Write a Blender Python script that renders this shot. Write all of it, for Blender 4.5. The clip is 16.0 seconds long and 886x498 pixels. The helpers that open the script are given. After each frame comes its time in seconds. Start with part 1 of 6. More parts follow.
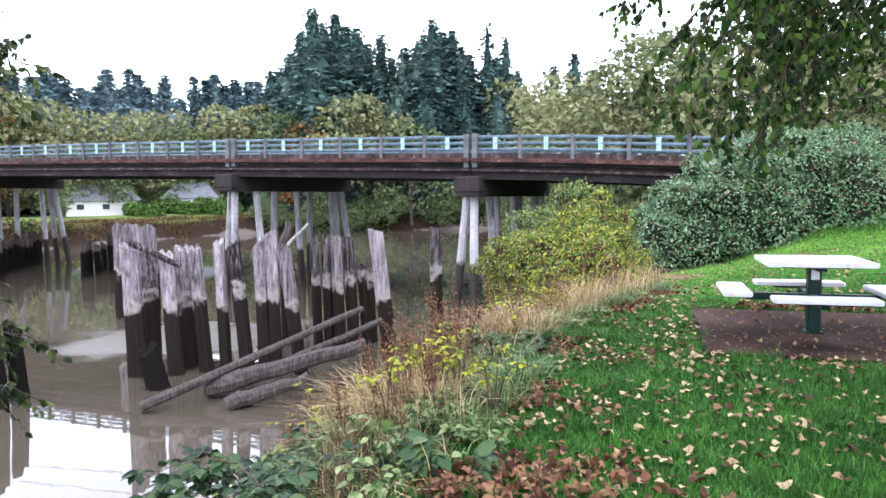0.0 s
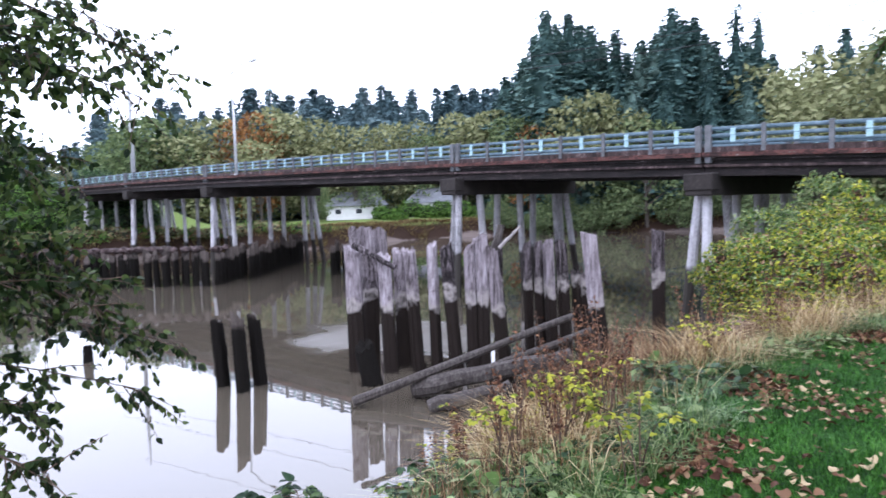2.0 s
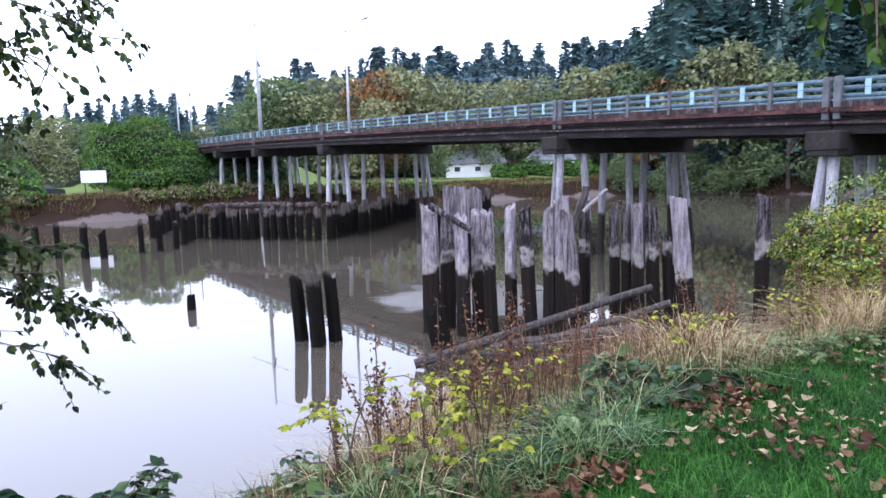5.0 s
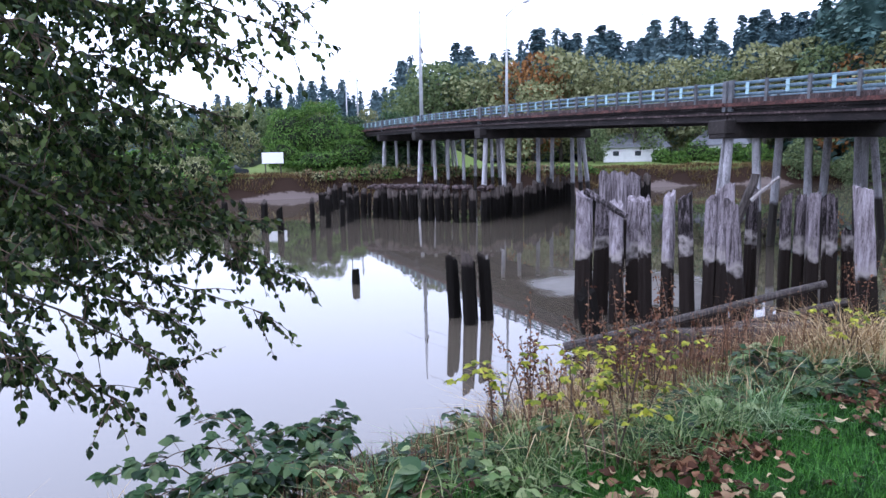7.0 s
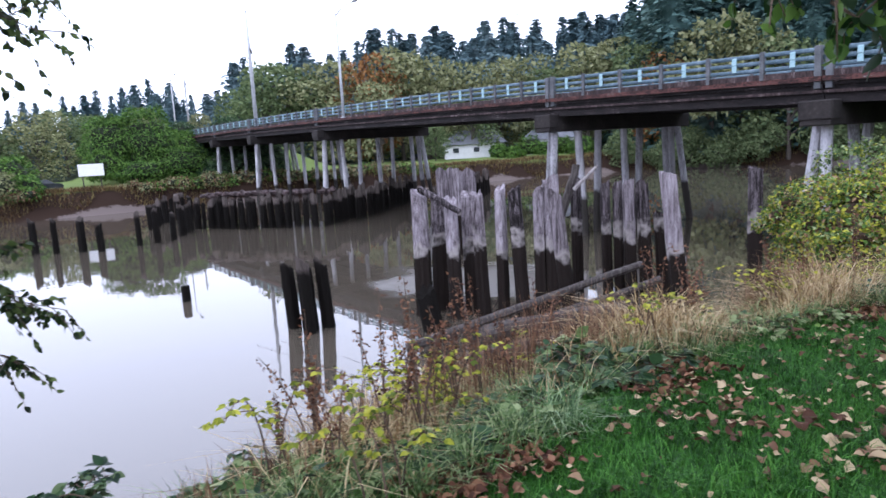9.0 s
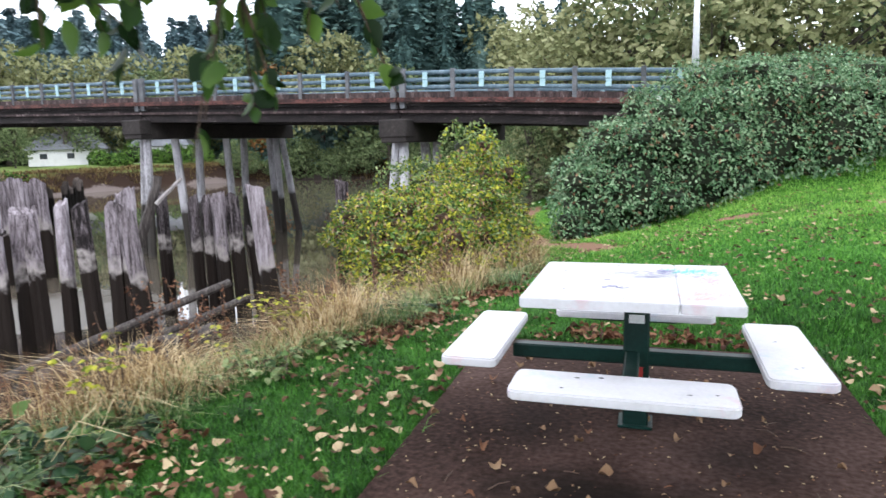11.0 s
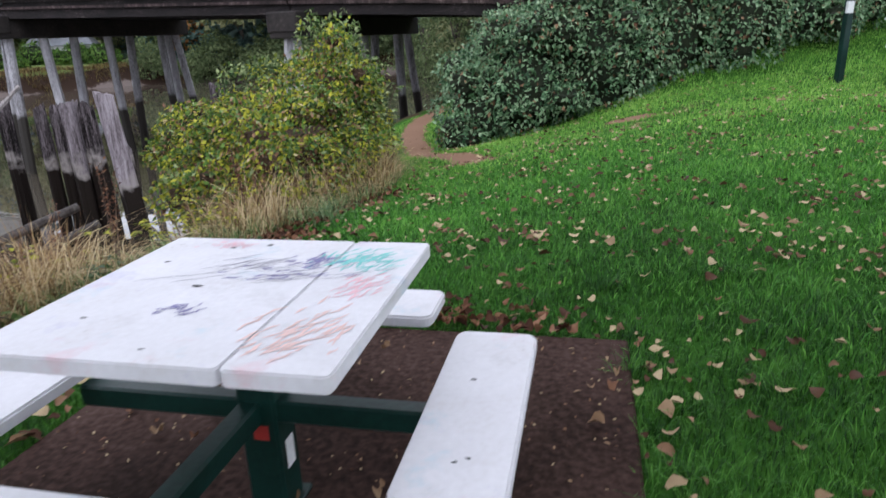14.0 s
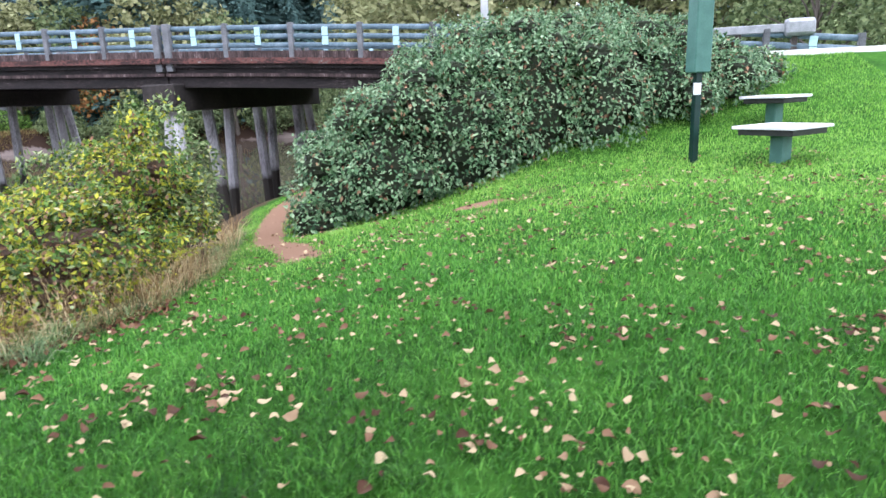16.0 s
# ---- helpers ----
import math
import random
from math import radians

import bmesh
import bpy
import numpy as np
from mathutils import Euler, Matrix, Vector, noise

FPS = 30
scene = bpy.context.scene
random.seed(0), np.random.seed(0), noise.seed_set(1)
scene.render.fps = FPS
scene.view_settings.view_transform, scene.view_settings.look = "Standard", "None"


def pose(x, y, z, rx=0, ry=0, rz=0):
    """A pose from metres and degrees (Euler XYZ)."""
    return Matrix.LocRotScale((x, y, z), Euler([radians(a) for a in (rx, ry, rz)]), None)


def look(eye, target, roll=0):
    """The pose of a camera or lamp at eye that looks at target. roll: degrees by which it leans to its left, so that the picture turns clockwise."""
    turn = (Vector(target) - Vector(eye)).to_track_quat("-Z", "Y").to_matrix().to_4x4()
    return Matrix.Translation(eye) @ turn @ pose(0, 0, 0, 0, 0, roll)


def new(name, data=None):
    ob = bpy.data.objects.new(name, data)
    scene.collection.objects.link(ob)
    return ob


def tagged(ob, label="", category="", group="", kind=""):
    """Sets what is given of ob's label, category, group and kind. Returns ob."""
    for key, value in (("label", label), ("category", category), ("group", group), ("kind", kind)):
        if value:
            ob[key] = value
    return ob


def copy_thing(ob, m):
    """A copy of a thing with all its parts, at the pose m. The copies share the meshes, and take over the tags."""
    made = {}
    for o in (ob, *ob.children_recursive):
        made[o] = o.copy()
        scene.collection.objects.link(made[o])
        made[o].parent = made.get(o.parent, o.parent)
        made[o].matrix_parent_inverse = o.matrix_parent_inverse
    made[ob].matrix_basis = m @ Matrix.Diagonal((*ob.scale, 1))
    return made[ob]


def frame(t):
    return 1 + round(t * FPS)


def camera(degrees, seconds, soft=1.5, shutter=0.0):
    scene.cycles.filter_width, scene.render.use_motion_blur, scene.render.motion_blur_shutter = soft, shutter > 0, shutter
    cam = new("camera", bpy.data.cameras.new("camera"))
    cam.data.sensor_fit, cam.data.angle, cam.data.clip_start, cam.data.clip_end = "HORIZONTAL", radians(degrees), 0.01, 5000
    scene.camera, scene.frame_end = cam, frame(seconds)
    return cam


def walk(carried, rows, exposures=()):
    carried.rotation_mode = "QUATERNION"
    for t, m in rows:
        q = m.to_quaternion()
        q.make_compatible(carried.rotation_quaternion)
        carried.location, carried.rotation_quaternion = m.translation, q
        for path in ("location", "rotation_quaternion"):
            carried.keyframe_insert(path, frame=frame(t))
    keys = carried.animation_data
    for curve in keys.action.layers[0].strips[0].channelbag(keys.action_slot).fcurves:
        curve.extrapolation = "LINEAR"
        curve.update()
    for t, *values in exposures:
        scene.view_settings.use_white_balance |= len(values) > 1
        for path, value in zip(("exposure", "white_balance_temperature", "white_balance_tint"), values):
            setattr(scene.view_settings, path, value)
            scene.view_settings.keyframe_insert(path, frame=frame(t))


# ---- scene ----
cam = camera(67.5, 16.0, shutter=0.3)
PATH = [
    (0, (0.04, 1.701, 1.417), (-0.566, 3.601, 1.27), -0.9),
    (0.5, (0.111, 1.983, 1.407), (-0.541, 3.87, 1.287), -1.1),
    (1, (0.121, 2.271, 1.424), (-0.602, 4.133, 1.308), -1.0),
    (1.5, (0.242, 2.542, 1.432), (-0.702, 4.301, 1.317), -2.5),
    (2, (0.326, 2.813, 1.401), (-0.899, 4.389, 1.276), -1.8),
    (2.5, (0.37, 3.088, 1.382), (-0.98, 4.554, 1.205), -1.8),
    (3, (0.425, 3.372, 1.365), (-0.982, 4.781, 1.179), -2.3),
    (3.2, (0.489, 3.485, 1.36), (-0.928, 4.882, 1.159), -3.0),
    (5.3, (1.171, 4.286, 1.474), (-0.363, 5.541, 1.21), -0.4),
    (5.5, (1.229, 4.297, 1.48), (-0.365, 5.47, 1.194), -0.6),
    (6, (1.366, 4.06, 1.448), (-0.28, 5.149, 1.125), -2.9),
    (6.5, (1.403, 3.957, 1.487), (-0.305, 4.945, 1.166), -1.1),
    (7, (1.415, 3.962, 1.499), (-0.334, 4.89, 1.218), -1.0),
    (7.5, (1.409, 3.982, 1.495), (-0.32, 4.961, 1.273), -1.3),
    (8, (1.398, 4.064, 1.459), (-0.313, 5.074, 1.229), -1.6),
    (8.5, (1.342, 4.286, 1.457), (-0.218, 5.508, 1.187), -2.4),
    (9, (1.278, 4.597, 1.462), (-0.219, 5.889, 1.167), -3.3),
    (9.5, (1.221, 4.946, 1.452), (-0.091, 6.425, 1.151), -3.1),
    (10, (1.261, 5.282, 1.454), (0.316, 7.023, 1.178), -2.5),
    (10.2, (1.34, 5.396, 1.475), (0.502, 7.193, 1.215), -2.3),
    (12.3, (2.056, 6.633, 1.362), (1.556, 8.474, 0.762), -2.1),
    (12.5, (2.109, 6.717, 1.346), (1.509, 8.5, 0.667), -3.3),
    (13, (2.24, 7.001, 1.356), (1.553, 8.707, 0.572), -4.6),
    (13.5, (2.382, 7.324, 1.406), (1.878, 9.112, 0.665), -2.2),
    (14, (2.577, 7.641, 1.432), (2.152, 9.497, 0.818), -2.6),
    (14.5, (2.794, 8.001, 1.435), (2.33, 9.877, 0.919), -3.3),
    (15, (3.006, 8.344, 1.488), (2.726, 10.26, 0.987), -1.8),
    (15.5, (3.392, 8.69, 1.575), (3.176, 10.618, 1.088), -2.0),
    (16, (3.919, 8.901, 1.666), (3.678, 10.835, 1.216), -2.6),
]
walk(cam, [(t, look(eye, target, roll)) for t, eye, target, roll in PATH],
     [(0, 0.6, 6150, 12), (1.5, 0.48, 6000, 13), (2.5, 0.12, 5750, 15), (5.5, 0.2, 5600, 15), (6.5, -0.08, 5500, 17), (7.5, -0.04, 5500, 17), (9, -0.1, 5750, 15), (10, 0.40, 6450, 7), (12.5, 0.1, 6450, 9), (13, 0.05, 6450, 10), (13.5, -0.24, 6350, 10), (14, -0.35, 6300, 10), (14.5, -0.25, 6300, 10), (15, 0.26, 6350, 11), (16, 0.68, 6150, 13)])

# ---- world and light ----
world = bpy.data.worlds.new("overcast")
scene.world = world
world.use_nodes = True
wn, wl = world.node_tree.nodes, world.node_tree.links
sky = wn.new("ShaderNodeTexSky")
sky.sky_type, sky.sun_disc = "NISHITA", False
sky.sun_elevation, sky.sun_rotation = radians(48), radians(200)
cloud = wn.new("ShaderNodeMix")
cloud.data_type = "RGBA"
cloud.inputs[0].default_value = 0.88
cloud.inputs[7].default_value = (22.0, 22.6, 25.5, 1)
wl.new(sky.outputs[0], cloud.inputs[6])
wl.new(cloud.outputs[2], wn["Background"].inputs[0])
wn["Background"].inputs[1].default_value = 0.12
sun = new("sun", bpy.data.lights.new("sun", "SUN"))
sun.data.energy, sun.data.angle, sun.data.color = 0.8, radians(25), (1, 0.97, 0.93)
sun.matrix_world = look((0, 0, 50), (-12, 36, 0))


# ---- materials ----
def material(name, stops, scale=6.0, rough=0.8, bump=0.3, metal=0.0, fine=8.0, island=0.0, objrand=0.0, stretch=(1, 1, 1), spec=0.4, detail=6, sheen=0.0, trans=0.0):
    """A noise-driven surface: colour stops over two scales of noise, with bump; optional change by island or object."""
    m = bpy.data.materials.new(name)
    m.use_nodes = True
    n, l = m.node_tree.nodes, m.node_tree.links
    p = n["Principled BSDF"]
    tc = n.new("ShaderNodeTexCoord")
    mp = n.new("ShaderNodeMapping")
    mp.inputs["Scale"].default_value = stretch
    l.new(tc.outputs["Object"], mp.inputs[0])
    a, b = n.new("ShaderNodeTexNoise"), n.new("ShaderNodeTexNoise")
    a.inputs["Scale"].default_value, b.inputs["Scale"].default_value = scale, scale * fine
    a.inputs["Detail"].default_value, b.inputs["Detail"].default_value = detail, 3
    l.new(mp.outputs[0], a.inputs[0]), l.new(mp.outputs[0], b.inputs[0])
    mix = n.new("ShaderNodeMath")
    mix.operation = "MULTIPLY_ADD"
    mix.inputs[1].default_value = 0.4
    l.new(b.outputs[0], mix.inputs[0])
    sc = n.new("ShaderNodeMath")
    sc.operation = "MULTIPLY"
    sc.inputs[1].default_value = 0.6
    l.new(a.outputs[0], sc.inputs[0]), l.new(sc.outputs[0], mix.inputs[2])
    last = mix.outputs[0]
    for amount, kind, out in ((island, "ShaderNodeNewGeometry", "Random Per Island"), (objrand, "ShaderNodeObjectInfo", "Random")):
        if amount:
            g = n.new(kind)
            k = n.new("ShaderNodeMath")
            k.operation = "MULTIPLY_ADD"
            k.inputs[1].default_value = amount
            l.new(g.outputs[out], k.inputs[0])
            k2 = n.new("ShaderNodeMath")
            k2.operation = "SUBTRACT"
            k2.inputs[1].default_value = amount / 2
            l.new(last, k2.inputs[0]), l.new(k2.outputs[0], k.inputs[2])
            last = k.outputs[0]
    r = n.new("ShaderNodeValToRGB")
    r.color_ramp.elements.remove(r.color_ramp.elements[1])
    for i, (pos, col) in enumerate(stops):
        e = r.color_ramp.elements[0] if i == 0 else r.color_ramp.elements.new(pos)
        e.position, e.color = pos, (*col, 1)
    l.new(last, r.inputs[0]), l.new(r.outputs[0], p.inputs["Base Color"])
    p.inputs["Roughness"].default_value, p.inputs["Metallic"].default_value = rough, metal
    p.inputs["Specular IOR Level"].default_value = spec
    if bump:
        bn = n.new("ShaderNodeBump")
        bn.inputs["Strength"].default_value, bn.inputs["Distance"].default_value = bump, 0.02
        l.new(mix.outputs[0], bn.inputs["Height"]), l.new(bn.outputs[0], p.inputs["Normal"])
    if trans:
        t, ms = n.new("ShaderNodeBsdfTranslucent"), n.new("ShaderNodeMixShader")
        ms.inputs[0].default_value = trans
        l.new(r.outputs[0], t.inputs[0]), l.new(p.outputs[0], ms.inputs[1]), l.new(t.outputs[0], ms.inputs[2])
        l.new(ms.outputs[0], n["Material Output"].inputs[0])
    return m


def banded(m, levels, soft=0.12, wobble=0.5):
    """Bands of tide stain at heights of the world laid over a material: (height, colour) from below up."""
    n, l = m.node_tree.nodes, m.node_tree.links
    p = n["Principled BSDF"]
    src = p.inputs["Base Color"].links[0].from_socket
    g, sep, no = n.new("ShaderNodeNewGeometry"), n.new("ShaderNodeSeparateXYZ"), n.new("ShaderNodeTexNoise")
    l.new(g.outputs["Position"], sep.inputs[0])
    l.new(g.outputs["Position"], no.inputs[0])
    no.inputs["Scale"].default_value = 2.2
    no.inputs["Detail"].default_value = 5
    h = n.new("ShaderNodeMath")
    h.operation = "MULTIPLY_ADD"
    h.inputs[1].default_value = wobble
    oi, ov = n.new("ShaderNodeObjectInfo"), n.new("ShaderNodeMath")
    ov.operation = "MULTIPLY_ADD"
    ov.inputs[1].default_value = 0.5
    l.new(oi.outputs["Random"], ov.inputs[0]), l.new(sep.outputs[2], ov.inputs[2])
    l.new(no.outputs[0], h.inputs[0]), l.new(ov.outputs[0], h.inputs[2])
    for z, col in levels:
        mr, mx = n.new("ShaderNodeMapRange"), n.new("ShaderNodeMix")
        mr.inputs[1].default_value, mr.inputs[2].default_value = z + 0.25 + wobble / 2 - soft, z + 0.25 + wobble / 2 + soft
        mr.inputs[3].default_value, mr.inputs[4].default_value = 1.0, 0
        l.new(h.outputs[0], mr.inputs[0])
        mx.data_type = "RGBA"
        mx.inputs[7].default_value = (*col, 1)
        l.new(mr.outputs[0], mx.inputs[0]), l.new(src, mx.inputs[6])
        src = mx.outputs[2]
    l.new(src, p.inputs["Base Color"])
    return m


M = {}
M["pile"] = banded(material("weathered_wood", [(0.36, (0.012, 0.01, 0.01)), (0.44, (0.075, 0.063, 0.066)), (0.55, (0.2, 0.172, 0.186)), (0.72, (0.37, 0.335, 0.36))], 3.0, 0.9, 1.0, stretch=(4, 4, 0.42), objrand=0.24, spec=0.1),
                   [(-1.3, (0.29, 0.262, 0.25)), (-1.56, (0.016, 0.012, 0.01))], 0.13, 1.6)
M["wood_grey"] = material("driftwood", [(0.32, (0.012, 0.01, 0.009)), (0.5, (0.05, 0.041, 0.037)), (0.68, (0.13, 0.115, 0.107)), (0.82, (0.24, 0.22, 0.21))], 3.0, 0.9, 0.8, stretch=(6, 6, 0.6))
M["plank_pale"] = material("bleached_timber", [(0.32, (0.12, 0.105, 0.1)), (0.55, (0.34, 0.31, 0.3)), (0.8, (0.55, 0.52, 0.51))], 3.0, 0.9, 0.8, stretch=(6, 6, 0.6))
M["wood_far"] = banded(material("old_dark_piling", [(0.3, (0.03, 0.025, 0.022)), (0.7, (0.12, 0.1, 0.09))], 2.0, 0.9, 0.6, stretch=(4, 4, 0.5), objrand=0.3, spec=0.08), [(-1.7, (0.008, 0.007, 0.006))])
M["concrete"] = banded(material("bent_concrete", [(0.28, (0.09, 0.085, 0.088)), (0.5, (0.36, 0.35, 0.37)), (0.75, (0.58, 0.57, 0.6))], 1.6, 0.85, 0.5, stretch=(2, 2, 0.6), objrand=0.15), [(-1.3, (0.03, 0.026, 0.022))])
# stained concrete; the shade under the deck is put into the near-black tones
M["cap"] = material("stained_shaded_concrete", [(0.3, (0.008, 0.006, 0.006)), (0.6, (0.028, 0.023, 0.021)), (0.85, (0.09, 0.075, 0.062))], 1.2, 0.9, 0.5)
M["girder"] = material("stained_shaded_girder", [(0.36, (0.004, 0.003, 0.003)), (0.54, (0.014, 0.01, 0.01)), (0.63, (0.034, 0.026, 0.025)), (0.7, (0.2, 0.17, 0.165))], 1.4, 0.9, 0.5, stretch=(0.6, 2, 2))
M["curb"] = material("rust_stained_curb", [(0.36, (0.009, 0.006, 0.006)), (0.47, (0.04, 0.018, 0.016)), (0.57, (0.12, 0.045, 0.036)), (0.63, (0.07, 0.05, 0.045)), (0.72, (0.38, 0.34, 0.33))], 1.6, 0.9, 0.5, stretch=(0.7, 2, 2))
M["curb_grey"] = material("grimy_concrete_curb", [(0.36, (0.009, 0.006, 0.006)), (0.47, (0.03, 0.019, 0.018)), (0.58, (0.07, 0.046, 0.044)), (0.72, (0.24, 0.2, 0.2))], 1.4, 0.9, 0.5, stretch=(2.5, 2, 0.5))
M["rail"] = material("painted_steel_rail", [(0.3, (0.03, 0.055, 0.072)), (0.52, (0.075, 0.122, 0.155)), (0.78, (0.19, 0.25, 0.29))], 2.2, 0.5, 0.15)
M["plate"] = material("pale_rail_plate", [(0.3, (0.22, 0.38, 0.42)), (0.7, (0.4, 0.55, 0.58))], 3, 0.55, 0.1)
M["post"] = material("rail_post_grey", [(0.3, (0.05, 0.055, 0.06)), (0.7, (0.15, 0.155, 0.165))], 3, 0.8, 0.3, objrand=0.2)
M["asphalt"] = material("asphalt", [(0.3, (0.035, 0.035, 0.037)), (0.7, (0.075, 0.075, 0.078))], 4, 0.9, 0.3)
M["white_line"] = material("kerb_white", [(0.3, (0.5, 0.5, 0.48)), (0.7, (0.8, 0.8, 0.78))], 5, 0.7, 0.2)
M["galv"] = material("galvanised_steel", [(0.3, (0.16, 0.17, 0.18)), (0.7, (0.33, 0.34, 0.36))], 6, 0.5, 0.1, metal=0.6)
M["pole"] = material("pole_grey", [(0.3, (0.42, 0.43, 0.45)), (0.7, (0.6, 0.61, 0.63))], 3, 0.5, 0.1, metal=0.2)
M["tabletop"] = material("scuffed_white_paint", [(0.26, (0.24, 0.22, 0.22)), (0.36, (0.58, 0.56, 0.57)), (0.46, (0.61, 0.6, 0.62)), (0.8, (0.71, 0.7, 0.73))], 4, 0.5, 0.15, fine=12)
M["green_metal"] = material("dark_green_painted_steel", [(0.3, (0.002, 0.013, 0.01)), (0.7, (0.006, 0.032, 0.026))], 6, 0.4, 0.1, spec=0.25)
M["box_green"] = material("faded_green_paint", [(0.3, (0.03, 0.1, 0.08)), (0.7, (0.06, 0.16, 0.13))], 5, 0.5, 0.1)
M["slab"] = material("brown_stained_concrete_slab", [(0.32, (0.006, 0.004, 0.004)), (0.43, (0.025, 0.014, 0.011)), (0.54, (0.053, 0.031, 0.025)), (0.66, (0.09, 0.058, 0.05)), (0.8, (0.15, 0.112, 0.1))], 0.8, 0.8, 0.6, fine=40, detail=3, spec=0.05)


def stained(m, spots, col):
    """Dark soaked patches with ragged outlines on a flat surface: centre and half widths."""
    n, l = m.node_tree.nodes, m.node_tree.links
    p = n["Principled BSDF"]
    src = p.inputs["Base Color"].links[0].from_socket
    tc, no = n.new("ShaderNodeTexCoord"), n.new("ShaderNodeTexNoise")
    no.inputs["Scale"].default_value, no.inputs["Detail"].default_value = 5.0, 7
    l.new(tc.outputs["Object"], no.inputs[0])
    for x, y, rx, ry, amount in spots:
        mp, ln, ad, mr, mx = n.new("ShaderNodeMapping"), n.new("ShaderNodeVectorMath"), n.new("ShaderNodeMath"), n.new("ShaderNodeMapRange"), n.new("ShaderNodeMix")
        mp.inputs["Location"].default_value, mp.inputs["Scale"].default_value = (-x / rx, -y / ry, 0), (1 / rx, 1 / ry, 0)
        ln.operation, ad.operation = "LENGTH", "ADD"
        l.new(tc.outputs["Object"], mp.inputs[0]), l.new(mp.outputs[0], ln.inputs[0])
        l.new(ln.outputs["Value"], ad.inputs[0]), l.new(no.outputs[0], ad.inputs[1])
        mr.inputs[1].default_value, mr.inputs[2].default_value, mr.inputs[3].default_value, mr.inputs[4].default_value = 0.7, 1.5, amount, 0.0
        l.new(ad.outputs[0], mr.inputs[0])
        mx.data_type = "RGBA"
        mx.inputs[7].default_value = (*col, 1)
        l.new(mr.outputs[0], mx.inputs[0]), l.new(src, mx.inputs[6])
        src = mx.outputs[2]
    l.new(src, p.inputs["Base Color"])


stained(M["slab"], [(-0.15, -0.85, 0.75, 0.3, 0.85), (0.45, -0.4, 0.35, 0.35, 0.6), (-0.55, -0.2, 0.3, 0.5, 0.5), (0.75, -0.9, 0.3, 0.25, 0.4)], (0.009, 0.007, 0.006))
M["black"] = material("black_mark", [(0.3, (0.01, 0.01, 0.011)), (0.7, (0.03, 0.03, 0.03))], 5, 0.6, 0.05)
M["sticker"] = material("white_sticker", [(0.3, (0.55, 0.55, 0.56)), (0.7, (0.75, 0.75, 0.75))], 8, 0.5, 0.05)
M["red"] = material("red_sticker", [(0.3, (0.25, 0.02, 0.02)), (0.7, (0.4, 0.04, 0.03))], 8, 0.5, 0.05)
M["house_wall"] = material("white_house_siding", [(0.3, (0.55, 0.55, 0.54)), (0.7, (0.7, 0.7, 0.7))], 1.5, 0.8, 0.2)
M["roof"] = material("grey_shingle_roof", [(0.3, (0.09, 0.095, 0.105)), (0.7, (0.19, 0.2, 0.22))], 2.0, 0.9, 0.4)
M["glass"] = material("dark_window_glass", [(0.3, (0.02, 0.025, 0.03)), (0.7, (0.04, 0.045, 0.05))], 1, 0.08, 0)
M["sign"] = material("white_sign_board", [(0.3, (0.72, 0.72, 0.72)), (0.7, (0.82, 0.82, 0.82))], 1, 0.6, 0.05)
M["bark"] = material("grey_bark", [(0.3, (0.03, 0.025, 0.02)), (0.7, (0.12, 0.1, 0.085))], 8, 0.9, 0.8, stretch=(2, 2, 0.5))
M["twig"] = material("brown_twig", [(0.3, (0.035, 0.022, 0.015)), (0.7, (0.13, 0.085, 0.06))], 8, 0.9, 0.3, island=0.4)


def leafy(name, dark, mid, light, trans=0.25, rough=0.55, spread=0.9, scale=0.9):
    w = 0.14 + 0.23 * spread
    return material(name, [(0.5 - w, dark), (0.5, mid), (0.5 + w, light)], scale, rough, 0.0, island=spread, trans=trans, spec=0.18)


# lawn greens: shade is mixed into the near one, sunlight into the upper
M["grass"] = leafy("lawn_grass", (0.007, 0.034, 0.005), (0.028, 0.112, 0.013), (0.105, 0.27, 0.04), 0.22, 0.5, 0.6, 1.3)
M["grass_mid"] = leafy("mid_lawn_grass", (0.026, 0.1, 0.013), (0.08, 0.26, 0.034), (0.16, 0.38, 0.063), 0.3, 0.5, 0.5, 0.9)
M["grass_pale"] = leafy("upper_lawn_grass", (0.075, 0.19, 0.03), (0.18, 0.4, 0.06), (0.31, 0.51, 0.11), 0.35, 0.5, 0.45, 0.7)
M["straw"] = leafy("dry_grass_straw", (0.12, 0.07, 0.03), (0.4, 0.275, 0.13), (0.7, 0.56, 0.34), 0.35, 0.7, 0.9, 1.6)
M["sedge"] = leafy("bank_grass", (0.025, 0.055, 0.014), (0.11, 0.19, 0.05), (0.32, 0.38, 0.18), 0.3)
M["tussock"] = leafy("silvery_tussock_grass", (0.04, 0.085, 0.03), (0.13, 0.23, 0.085), (0.34, 0.43, 0.24), 0.25, 0.5, 0.7)
M["yellow"] = leafy("yellowing_bramble_leaf", (0.09, 0.125, 0.012), (0.3, 0.33, 0.028), (0.52, 0.5, 0.06), 0.38, 0.5, 0.8)
# dry brown stems, darkened for the shade inside the bush
M["dry_stem"] = material("shaded_dry_stems", [(0.3, (0.022, 0.013, 0.008)), (0.7, (0.1, 0.06, 0.035))], 9, 1.0, 0.8, stretch=(3, 3, 0.6))
M["bramble"] = leafy("dark_bramble_leaf", (0.034, 0.085, 0.038), (0.125, 0.235, 0.11), (0.28, 0.39, 0.23), 0.25, 0.42, 0.7, 1.1)
M["tree_leaf"] = leafy("alder_leaf", (0.009, 0.025, 0.006), (0.03, 0.075, 0.014), (0.1, 0.18, 0.03), 0.35, 0.45)
M["alder_dark"] = leafy("dark_alder_leaf", (0.01, 0.02, 0.008), (0.03, 0.055, 0.016), (0.1, 0.14, 0.04), 0.35, 0.4)
